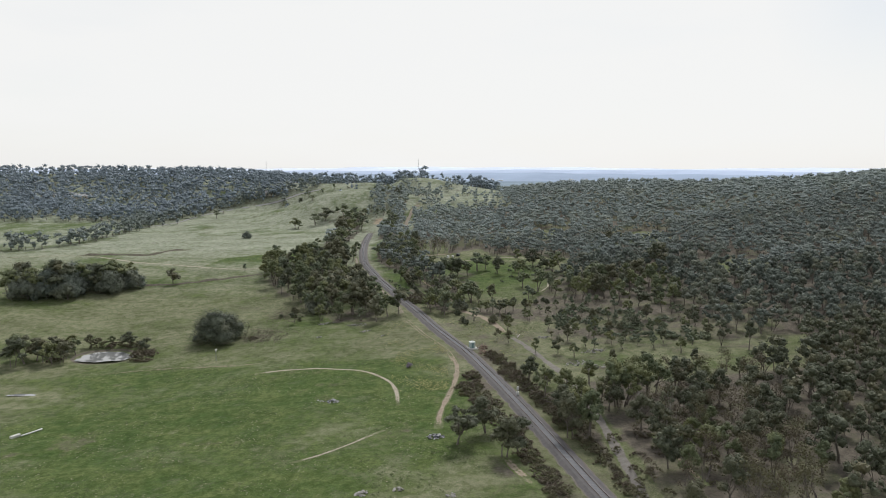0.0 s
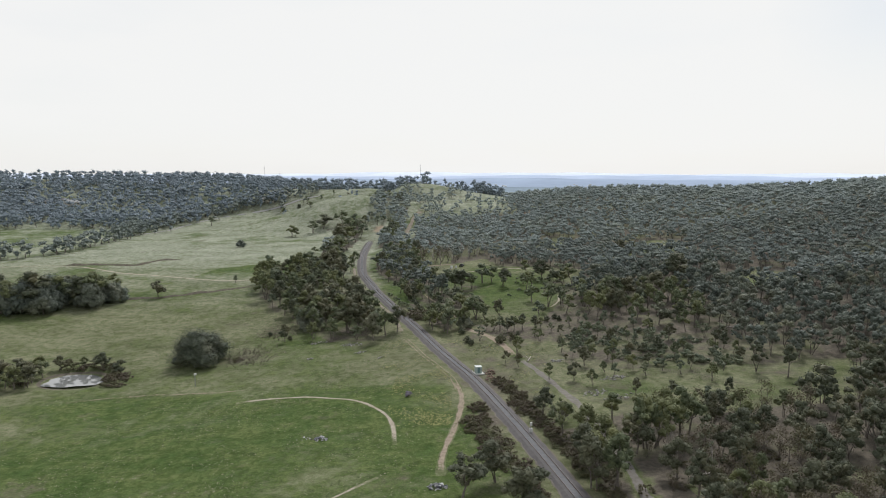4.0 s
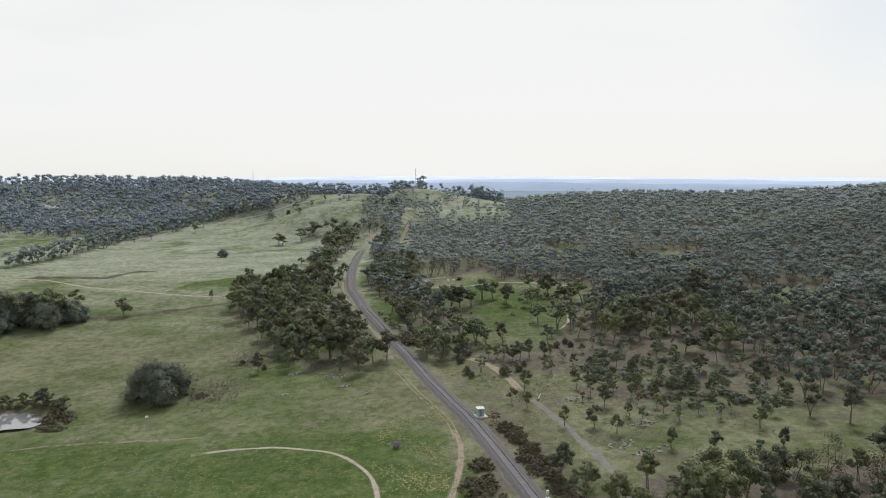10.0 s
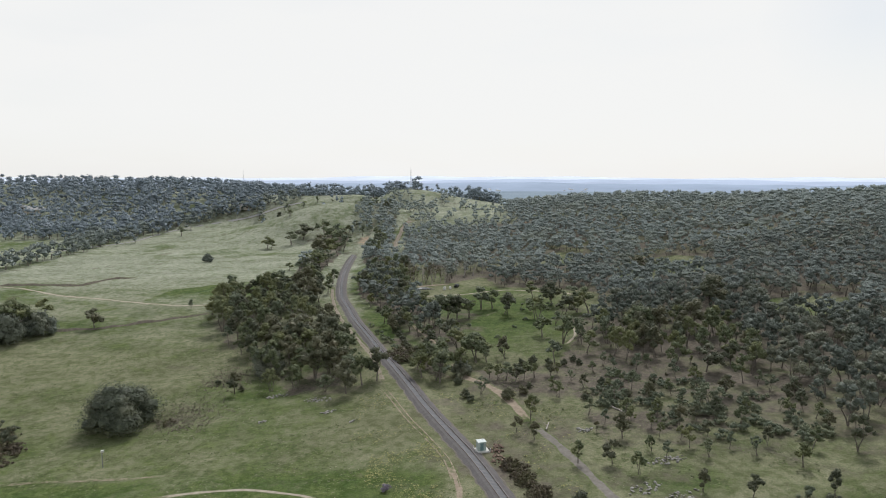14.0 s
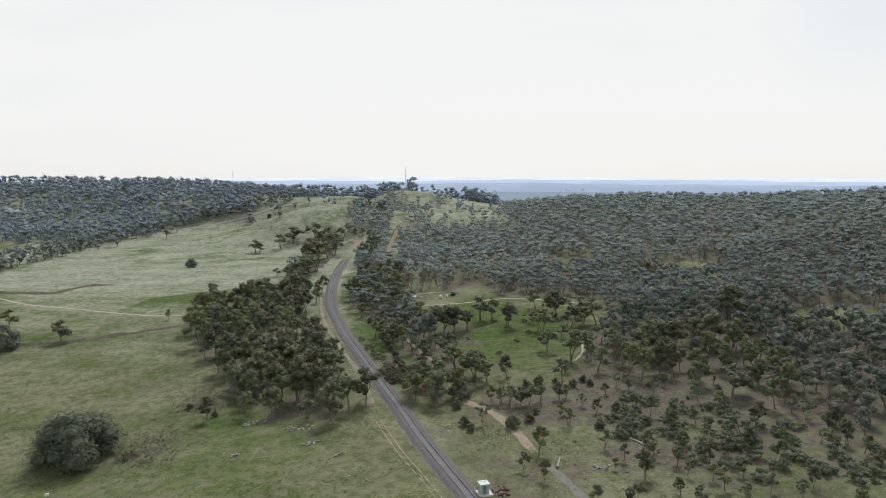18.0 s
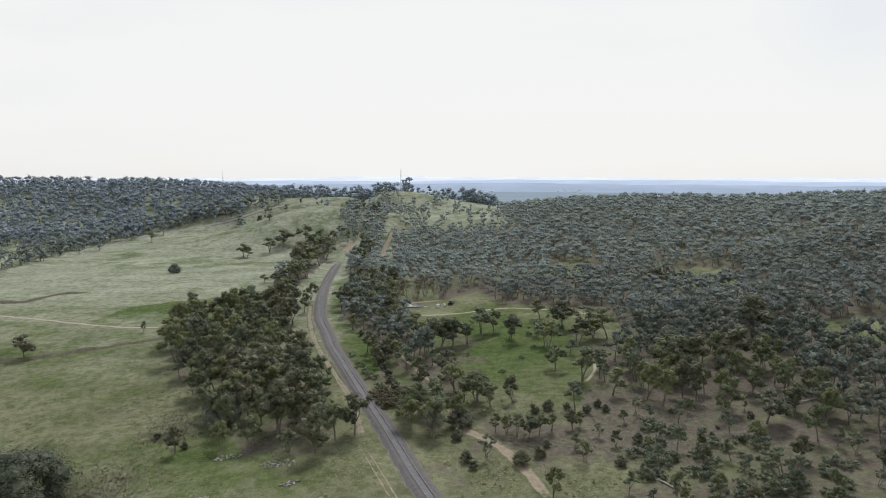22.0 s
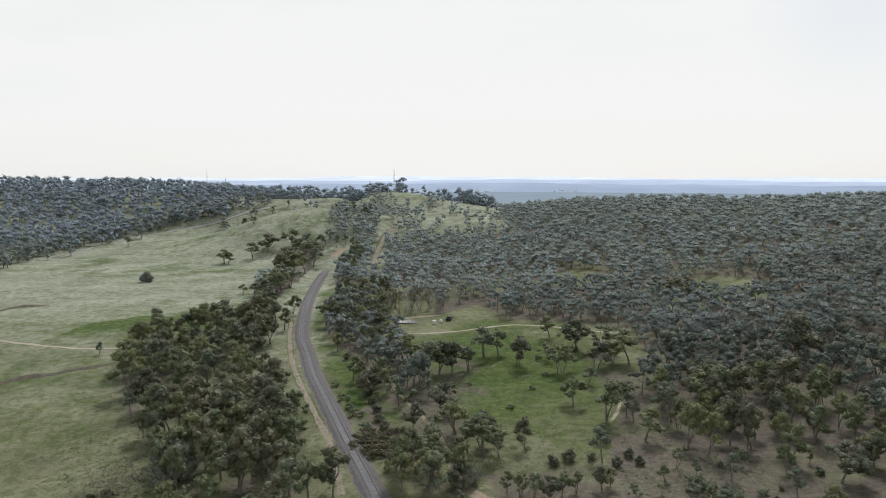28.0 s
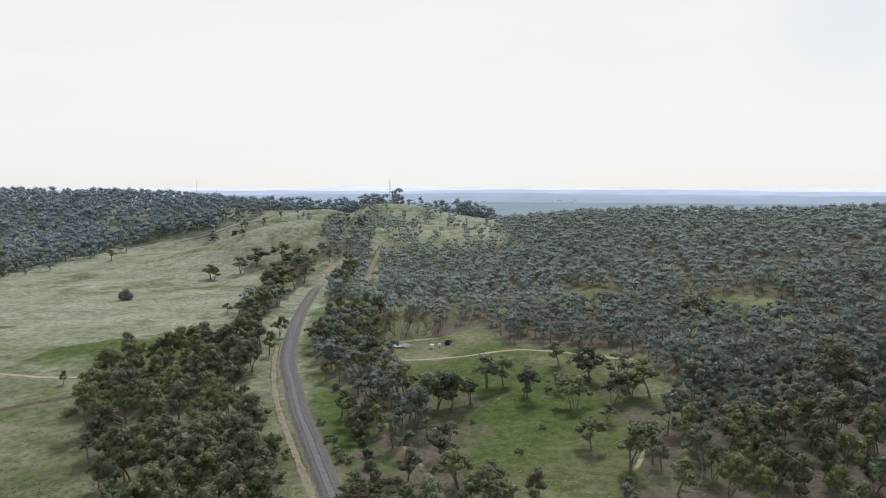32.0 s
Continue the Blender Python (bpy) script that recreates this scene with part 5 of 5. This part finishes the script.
def heap(name, x, y, rx, ry, n, size, meshes, piece, label, category, seed, high=0.6, turn=0.0):
    """A heap of loose pieces, each its own part."""
    rng = random.Random(seed)
    ob = thing(name, spot(x, y, turn), label, category)
    inv = ob.matrix_world.inverted()
    for i in range(n):
        a, r = rng.uniform(0, 6.28), math.sqrt(rng.random())
        m = ob.matrix_world @ Vector((rx * r * math.cos(a), ry * r * math.sin(a), 0))
        s = size * rng.uniform(0.5, 1.4)
        p = new(piece, meshes[i % len(meshes)])
        p.parent = ob
        z = float(land(m.x, m.y)) + s * 0.18 + high * (1 - r) * rng.random()
        p.matrix_basis = inv @ pose(m.x, m.y, z, rng.uniform(-30, 30), rng.uniform(-30, 30), rng.uniform(0, 360)) @ Matrix.Diagonal((s * rng.uniform(0.8, 1.5), s, s * rng.uniform(0.5, 1), 1))
    return ob


CLODS = [chunk_mesh("clod", 300 + i, M_CLOD) for i in range(4)]
STONES = [chunk_mesh("stone", 310 + i, M_STONE, 0.55) for i in range(4)]
junk_box = bpy.data.meshes.new("scrap")
tmp = boxed(0, 0, 0, 1.0, 0.7, 0.35, 0.05)
tmp.to_mesh(junk_box)
tmp.free()
junk_box.materials.append(M_JUNK)
JUNK = [junk_box, chunk_mesh("scrap_bag", 320, M_JUNK), chunk_mesh("scrap_lump", 321, M_JUNK, 0.4)]
heap("clay_heap", 13.2, 214.0, 1.5, 2.6, 34, 0.75, CLODS, "clod", "heap of reddish clay clods and roots beside the hut", "earth heap", 1)
heap("clay_heap", 13.2, 208.0, 1.4, 3.0, 26, 0.7, CLODS, "clod", "low bank of broken red clay beside the railway", "earth heap", 2, 0.3)
heap("rubbish_pile", -27.9, 171.4, 1.6, 1.2, 34, 0.55, JUNK, "scrap", "dumped pile of pale and dark rubbish in grass", "rubbish pile", 3)
heap("rubbish_pile", -31.5, 171.8, 2.2, 1.0, 10, 0.4, JUNK, "scrap", "scattered small dumped rubbish in grass", "rubbish pile", 4, 0.1)
heap("rubbish_pile", -1.3, 144.9, 1.9, 1.4, 60, 0.55, JUNK, "scrap", "large dumped pile of white and dark rubbish under a tree", "rubbish pile", 5, 0.8)
OUTCROPS = [(-31.5, 250.2, 3.2, 1.2, 16), (-43.4, 255, 2.6, 1.0, 12), (-27.3, 241.5, 1.6, 0.7, 7), (-43.2, 238, 1.0, 0.8, 4), (-20.1, 234, 0.8, 0.6, 3), (33.7, 220.6, 2.0, 1.0, 10), (47, 204.2, 3.6, 1.3, 16),
            (44.7, 189.5, 4.2, 1.4, 14), (39.0, 193, 3.4, 1.6, 12), (-14.5, 119.9, 1.6, 1.0, 8), (-8, 121.2, 1.0, 0.8, 5), (1.9, 118.2, 0.9, 0.7, 3)]
for i, (x, y, rx, ry, n) in enumerate(OUTCROPS):
    heap("rock_outcrop", x, y, rx * 1.2, ry * 1.2, n * 3, 0.56, STONES, "stone", "low outcrop of pale grey stones in grass", "rocks", 40 + i, 0.15, 10 * (i % 5))

# posts and signals
def field_post(name, x, y, h, label, category, arms):
    ob = thing(name, spot(x, y, 20), label, category)
    b = bmesh.new()
    r = bmesh.ops.create_cone(b, cap_ends=True, segments=8, radius1=0.13, radius2=0.10, depth=h + 0.4)
    bmesh.ops.translate(b, vec=(0, 0, h / 2 - 0.2), verts=r["verts"])
    part("shaft", b, M_STEEL, ob)
    for z, wx, wz in arms:
        part("box", boxed(0.1, 0, z, wx, 0.35, wz, 0.03), M_WHITE, ob, "white metal box")
    return ob


field_post("tank_gauge_post", -73, 217, 3.8, "thin steel pole with a white head in pasture", "pole", [(3.7, 0.7, 0.5)])
field_post("railway_signal", 19.6, 170.5, 2.2, "small grey trackside signal with white cabinets", "signal", [(2.3, 0.5, 0.8), (0.9, 0.7, 0.9)])


def lattice_mast(x, y, h, label):
    """Three legs, cross braces and a spike."""
    ob = thing("radio_mast", spot(x, y), label, "mast", "radio masts")
    w = h * 0.04
    feet = [(w * math.cos(a), w * math.sin(a)) for a in (0.3, 2.4, 4.5)]
    n = 9
    for k in range(3):
        a, b = feet[k], feet[(k + 1) % 3]
        q = tube((*a, -1), (a[0] * 0.35, a[1] * 0.35, h), 0.075, 0.05, 4)
        part("leg", quads_mesh("leg", q, len(q) // 4, M_STEEL), None, ob)
        br = []
        for i in range(n):
            z0, z1 = h * i / n, h * (i + 1) / n
            f0, f1 = 1 - 0.65 * i / n, 1 - 0.65 * (i + 1) / n
            br.append(tube((a[0] * f0, a[1] * f0, z0), (b[0] * f1, b[1] * f1, z1), 0.03, 0.03, 3))
        q = np.concatenate(br)
        part("brace", quads_mesh("brace", q, len(q) // 4, M_STEEL), None, ob)
    q = tube((0, 0, h), (0, 0, h * 1.12), 0.06, 0.03, 4)
    part("antenna", quads_mesh("antenna", q, len(q) // 4, M_STEEL), None, ob)
    return ob


lattice_mast(-194, 768, 22, "tall grey lattice radio mast above wooded hill")
lattice_mast(-178, 770, 16, "shorter grey lattice radio mast above wooded hill")
lattice_mast(-23, 700, 19, "slim lattice mast on the grassy ridge")

# farm dam, puddle and clearing pond
def pond(name, x, y, rx, ry, level, label, seed):
    rng = random.Random(seed)
    v, m = [], []
    n = 40
    for i in range(n):
        a = 2 * math.pi * i / n
        k = 1 + 0.1 * math.sin(3 * a + seed) + 0.06 * math.sin(7 * a) + rng.uniform(-0.03, 0.03)
        v.append((x + rx * k * math.cos(a), y + ry * k * math.sin(a), level))
    b = bmesh.new()
    b.faces.new([b.verts.new(c) for c in v])
    me = bpy.data.meshes.new(name)
    b.to_mesh(me)
    b.free()
    me.materials.append(M_WATER)
    tagged(new(name, me), label, "water", kind="structure")


pond("water_dam", -115, 229, 9.0, 6.6, float(wild(-115, 229)) - 0.75, "still farm dam mirroring a white sky", 2)
pond("water_puddle", -119.4, 189.8, 4.6, 1.0, float(land(-119.4, 189.8)) + 0.12, "long shallow puddle in green pasture", 3)
pond("water_clearing", -4.5, 388, 5.4, 3.2, float(land(-4.5, 388)) + 0.1, "small pond with pale reflections beside bare bank", 4)
for pname, px, py, rx, ry, lift in (("dam_bank", -115, 229, 10.4, 7.8, 0.0),):
    ring = [(px + rx * math.cos(a), py + ry * math.sin(a)) for a in np.linspace(0, 6.28, 26)]
    strip(pname, ring, 1.9, M_EROSION, "muddy brown bank round the dam", lift=0.08)
strip("pond_bank", [(-12, 393), (-4, 393.5), (4, 394), (9, 396)], 3.4, M_DIRT_RED, "bare brown bank above a small pond", lift=0.25)
pipe = thing("water_trough", spot(-99.4, 158.4, 60), "white pipe and trough lying in pasture", "trough")
part("pipe", boxed(1.2, 0, 0.25, 5.2, 0.35, 0.35, 0.12), M_WHITE, pipe, "long white pipe")
part("trough", boxed(-2.2, 0.9, 0.3, 2.2, 0.9, 0.6, 0.06), M_CONCRETE, pipe, "low concrete trough")

# parked vehicle and tanks in the clearing
car = thing("parked_car", spot(9.6, 388.2, 75), "dark parked car on grass by a pond", "car")
part("body", boxed(0, 0, 0.62, 4.4, 1.75, 0.62, 0.16), M_DARKCAR, car)
part("cabin", boxed(-0.2, 0, 1.15, 2.3, 1.5, 0.52, 0.2), M_DARKCAR, car)
part("windscreen", boxed(0.98, 0, 1.15, 0.1, 1.3, 0.36, 0.03), M_GLASS, car, "dark windscreen")
for wx in (-1.4, 1.4):
    for wy in (-0.82, 0.82):
        b = bmesh.new()
        r = bmesh.ops.create_cone(b, cap_ends=True, segments=12, radius1=0.33, radius2=0.33, depth=0.22, matrix=Matrix.Translation((wx, wy, 0.33)) @ Matrix.Rotation(math.pi / 2, 4, "X"))
        part("wheel", b, M_RUBBER, car)
for x, y, r, h in ((4.0, 383.9, 0.75, 1.3), (6.6, 385.0, 0.6, 1.0)):
    tank = thing("water_tank", spot(x, y), "small round white plastic water tank", "tank", "water tanks")
    b = bmesh.new()
    q = bmesh.ops.create_cone(b, cap_ends=True, segments=16, radius1=r, radius2=r, depth=h)
    bmesh.ops.translate(b, vec=(0, 0, h / 2), verts=q["verts"])
    bmesh.ops.bevel(b, geom=[e for e in b.edges if abs(e.verts[0].co.z - e.verts[1].co.z) < 0.01], offset=0.08, segments=1, affect="EDGES")
    part("shell", b, M_WHITE, tank)
    part("lid", boxed(0, 0, h + 0.06, r * 0.7, r * 0.7, 0.14, 0.04), M_WHITE, tank)


def farmhouse(x, y, w, d, turn, label):
    ob = thing("farmhouse", spot(x, y, turn), label, "house", "farmhouses")
    part("wall", boxed(0, 0, 1.2, w, d, 3.4, 0.03), M_WALL, ob)
    b = bmesh.new()
    vs = [b.verts.new(c) for c in ((-w / 2 - 0.6, -d / 2 - 0.6, 2.85), (w / 2 + 0.6, -d / 2 - 0.6, 2.85), (w / 2 + 0.6, d / 2 + 0.6, 2.85), (-w / 2 - 0.6, d / 2 + 0.6, 2.85),
                                   (-w / 2 + 1.5, 0, 5.2), (w / 2 - 1.5, 0, 5.2))]
    for f in ((0, 1, 5, 4), (1, 2, 5), (2, 3, 4, 5), (3, 0, 4), (3, 2, 1, 0)):
        b.faces.new([vs[k] for k in f])
    part("roof", b, M_TILE, ob, "pale iron hip roof")
    for k in (-0.3, 0.05, 0.32):
        win = part("window", boxed(w * k, -d / 2 - 0.01, 1.6, 1.3, 0.1, 1.2), M_GLASS, ob)
    part("door", boxed(w * 0.2, -d / 2 - 0.01, 1.1, 0.9, 0.1, 2.1), M_DOOR, ob)


farmhouse(-405, 712, 13, 8, 10, "pale-roofed farmhouse among hazy trees")
farmhouse(-387, 718, 10, 7, -15, "small pale-roofed farmhouse among hazy trees")
farmhouse(-369, 708, 16, 9, 5, "long pale-roofed farmhouse among hazy trees")
farmhouse(-172, 694, 12, 8, 20, "pale farmhouse at the edge of the wood")

# fallen timber
for x, y, l, a in ((50, 146.7, 7, 20), (92, 268, 9, 25), (99, 248, 8, 5), (26, 224, 5, 70), (44, 232, 5, 110)):
    log = thing("fallen_log", spot(x, y, a), "bleached fallen log with a broken branch", "log", "fallen logs")
    q = tube((-l / 2, 0, 0.22), (l / 2, 0.3, 0.2), 0.2, 0.12, 6)
    part("trunk", quads_mesh("log_trunk", q, len(q) // 4, M_BARK_PALE), None, log)
    q = tube((0, 0.1, 0.22), (l * 0.25, 1.4, 0.55), 0.1, 0.04, 5)
    part("branch", quads_mesh("log_branch", q, len(q) // 4, M_BARK_PALE), None, log)

# ---- tussocks and weeds ----


def tussocks(name, n, boxes, seed, size, material, label, rise=1.0):
    rng = np.random.default_rng(seed)
    pts = []
    for x0, x1, y0, y1, share in boxes:
        k = int(n * share)
        if rise < 1.5:
            pts.append(np.stack([rng.uniform(x0, x1, k), rng.uniform(y0, y1, k)], 1))
        else:
            pts.append(np.stack([rng.normal((x0 + x1) / 2, (x1 - x0) / 4, k), rng.normal((y0 + y1) / 2, (y1 - y0) / 4, k)], 1))
    p = np.concatenate(pts)
    ok = (near_line(p[:, 0], p[:, 1], RAIL_FINE) > 5.2) & (near_line(p[:, 0], p[:, 1], ROAD_EAST_FINE) > 2.6) & (np.hypot((p[:, 0] + 115) / 11, (p[:, 1] - 229) / 8.5) > 1)
    clump = np.sin(p[:, 0] * 0.21 + 2 * np.sin(p[:, 1] * 0.1)) * np.sin(p[:, 1] * 0.24 + np.sin(p[:, 0] * 0.13))
    ok &= rng.random(len(p)) < (0.35 + 0.65 * clump if rise < 1.5 else 0.45 + 0.25 * clump)
    p = p[ok]
    z = land(p[:, 0], p[:, 1])
    m = len(p)
    s = size * rng.uniform(0.5, 1.5, m)
    out = []
    half = 0.3 if rise < 1.5 else 0.1
    for k in range(5):
        a = rng.uniform(0, 6.28, m)
        t = np.stack([np.cos(a), np.sin(a), np.zeros(m)], 1)
        side = np.stack([-np.sin(a), np.cos(a), np.zeros(m)], 1)
        o = np.stack([p[:, 0], p[:, 1], z - 0.03], 1)
        tip = o + t * (s * 0.9)[:, None] + np.array([0, 0, 1]) * (s * rise * rng.uniform(0.12, 0.4, m))[:, None]
        out.append(np.stack([o - side * (s * half)[:, None], o + side * (s * half)[:, None], tip], 1).reshape(-1, 3))
    v = np.concatenate(out)
    tagged(new(name, quads_mesh(name, v, len(v) // 3, material, True)), label, "grass", kind="stuff")


def tuft_material(name, a, b):
    s = Nodes(name, 0.9, 0.1)
    return s.done(s.mix(s.geo.outputs["Random Per Island"], a, b))


M_TUFT_DRY = tuft_material("dry_tussock", (0.17, 0.175, 0.11), (0.27, 0.265, 0.18))
M_TUFT_DARK = tuft_material("dark_weeds", (0.045, 0.062, 0.024), (0.095, 0.115, 0.05))
M_TUFT_GOLD = tuft_material("gold_weeds", (0.20, 0.205, 0.085), (0.34, 0.33, 0.15))
M_TUFT_GREEN = tuft_material("green_weeds", (0.085, 0.135, 0.04), (0.14, 0.19, 0.07))
tussocks("dry_tussocks", 34000, [(-110, 12, 115, 270, 0.55), (8, 75, 190, 300, 0.3), (-160, -40, 250, 340, 0.15)], 61, 0.27, M_TUFT_DRY, "straw-coloured grass tussocks over the pasture")
tussocks("dead_thicket", 4200, [(-70, -52, 256, 286, 0.45), (-73, -56, 234, 254, 0.55)], 63, 0.55, tuft_material("dead_thicket_stems", (0.12, 0.105, 0.08), (0.21, 0.19, 0.15)), "grey-brown dead weed thicket beside the copse", 2.2)
tussocks("dark_weeds", 30000, [(-90, 14, 112, 300, 0.5), (4, 75, 195, 370, 0.35), (-140, -60, 240, 330, 0.15)], 65, 0.4, M_TUFT_DARK, "dark coarse weeds scattered through the pasture")
tussocks("green_weeds", 26000, [(-90, 16, 112, 260, 0.6), (0, 70, 200, 370, 0.4)], 62, 0.27, M_TUFT_GREEN, "green weeds and grass clumps over the pasture")

tussocks("gold_weeds", 9000, [(-14, 2, 176, 222, 0.6), (-20, 6, 222, 252, 0.2), (8, 30, 190, 250, 0.2)], 66, 0.3, M_TUFT_GOLD, "pale yellow-green flowering weeds in the pasture", 1.3)
M_LEAF_LILAC = leaf_material("lilac_grey_leaves", (0.14, 0.12, 0.16), (0.30, 0.27, 0.33), (0.22, 0.21, 0.23))
lilac = tree_thing("flowering_bush", grow_dense(9, 1.6, 1.0, 16, 40, 0.1), M_LEAF_LILAC, M_BARK, "low lilac-grey flowering bush alone in the pasture", "shrub", "", "foliage", "stem")
lilac.matrix_world = spot(-9.2, 197.2)

# white specks of a far town on the plain
tr = np.random.default_rng(77)
v, f = [], []
for k in range(60):
    a = radians(tr.uniform(-1.5, 5.5) if k % 3 else tr.uniform(10, 13))
    d = tr.uniform(1990, 2160)
    w, h = tr.uniform(4, 9), tr.uniform(1.2, 2.6)
    cx, cy, z0 = d * math.sin(a), 80 + d * math.cos(a), -14 + (d - 1978) / 207 * 27
    o = len(v)
    v += [(cx + i * w / 2, cy + j * 6, z0 + q) for q in (-1, h) for i, j in ((-1, -1), (1, -1), (1, 1), (-1, 1))]
    f += [tuple(o + c for c in q) for q in ((0, 1, 5, 4), (1, 2, 6, 5), (2, 3, 7, 6), (3, 0, 4, 7), (4, 5, 6, 7))]
tagged(new("far_town", mesh_of("far_town", v, f, M_WHITE)), "white roofs of a distant town on the plain", "town", kind="stuff")
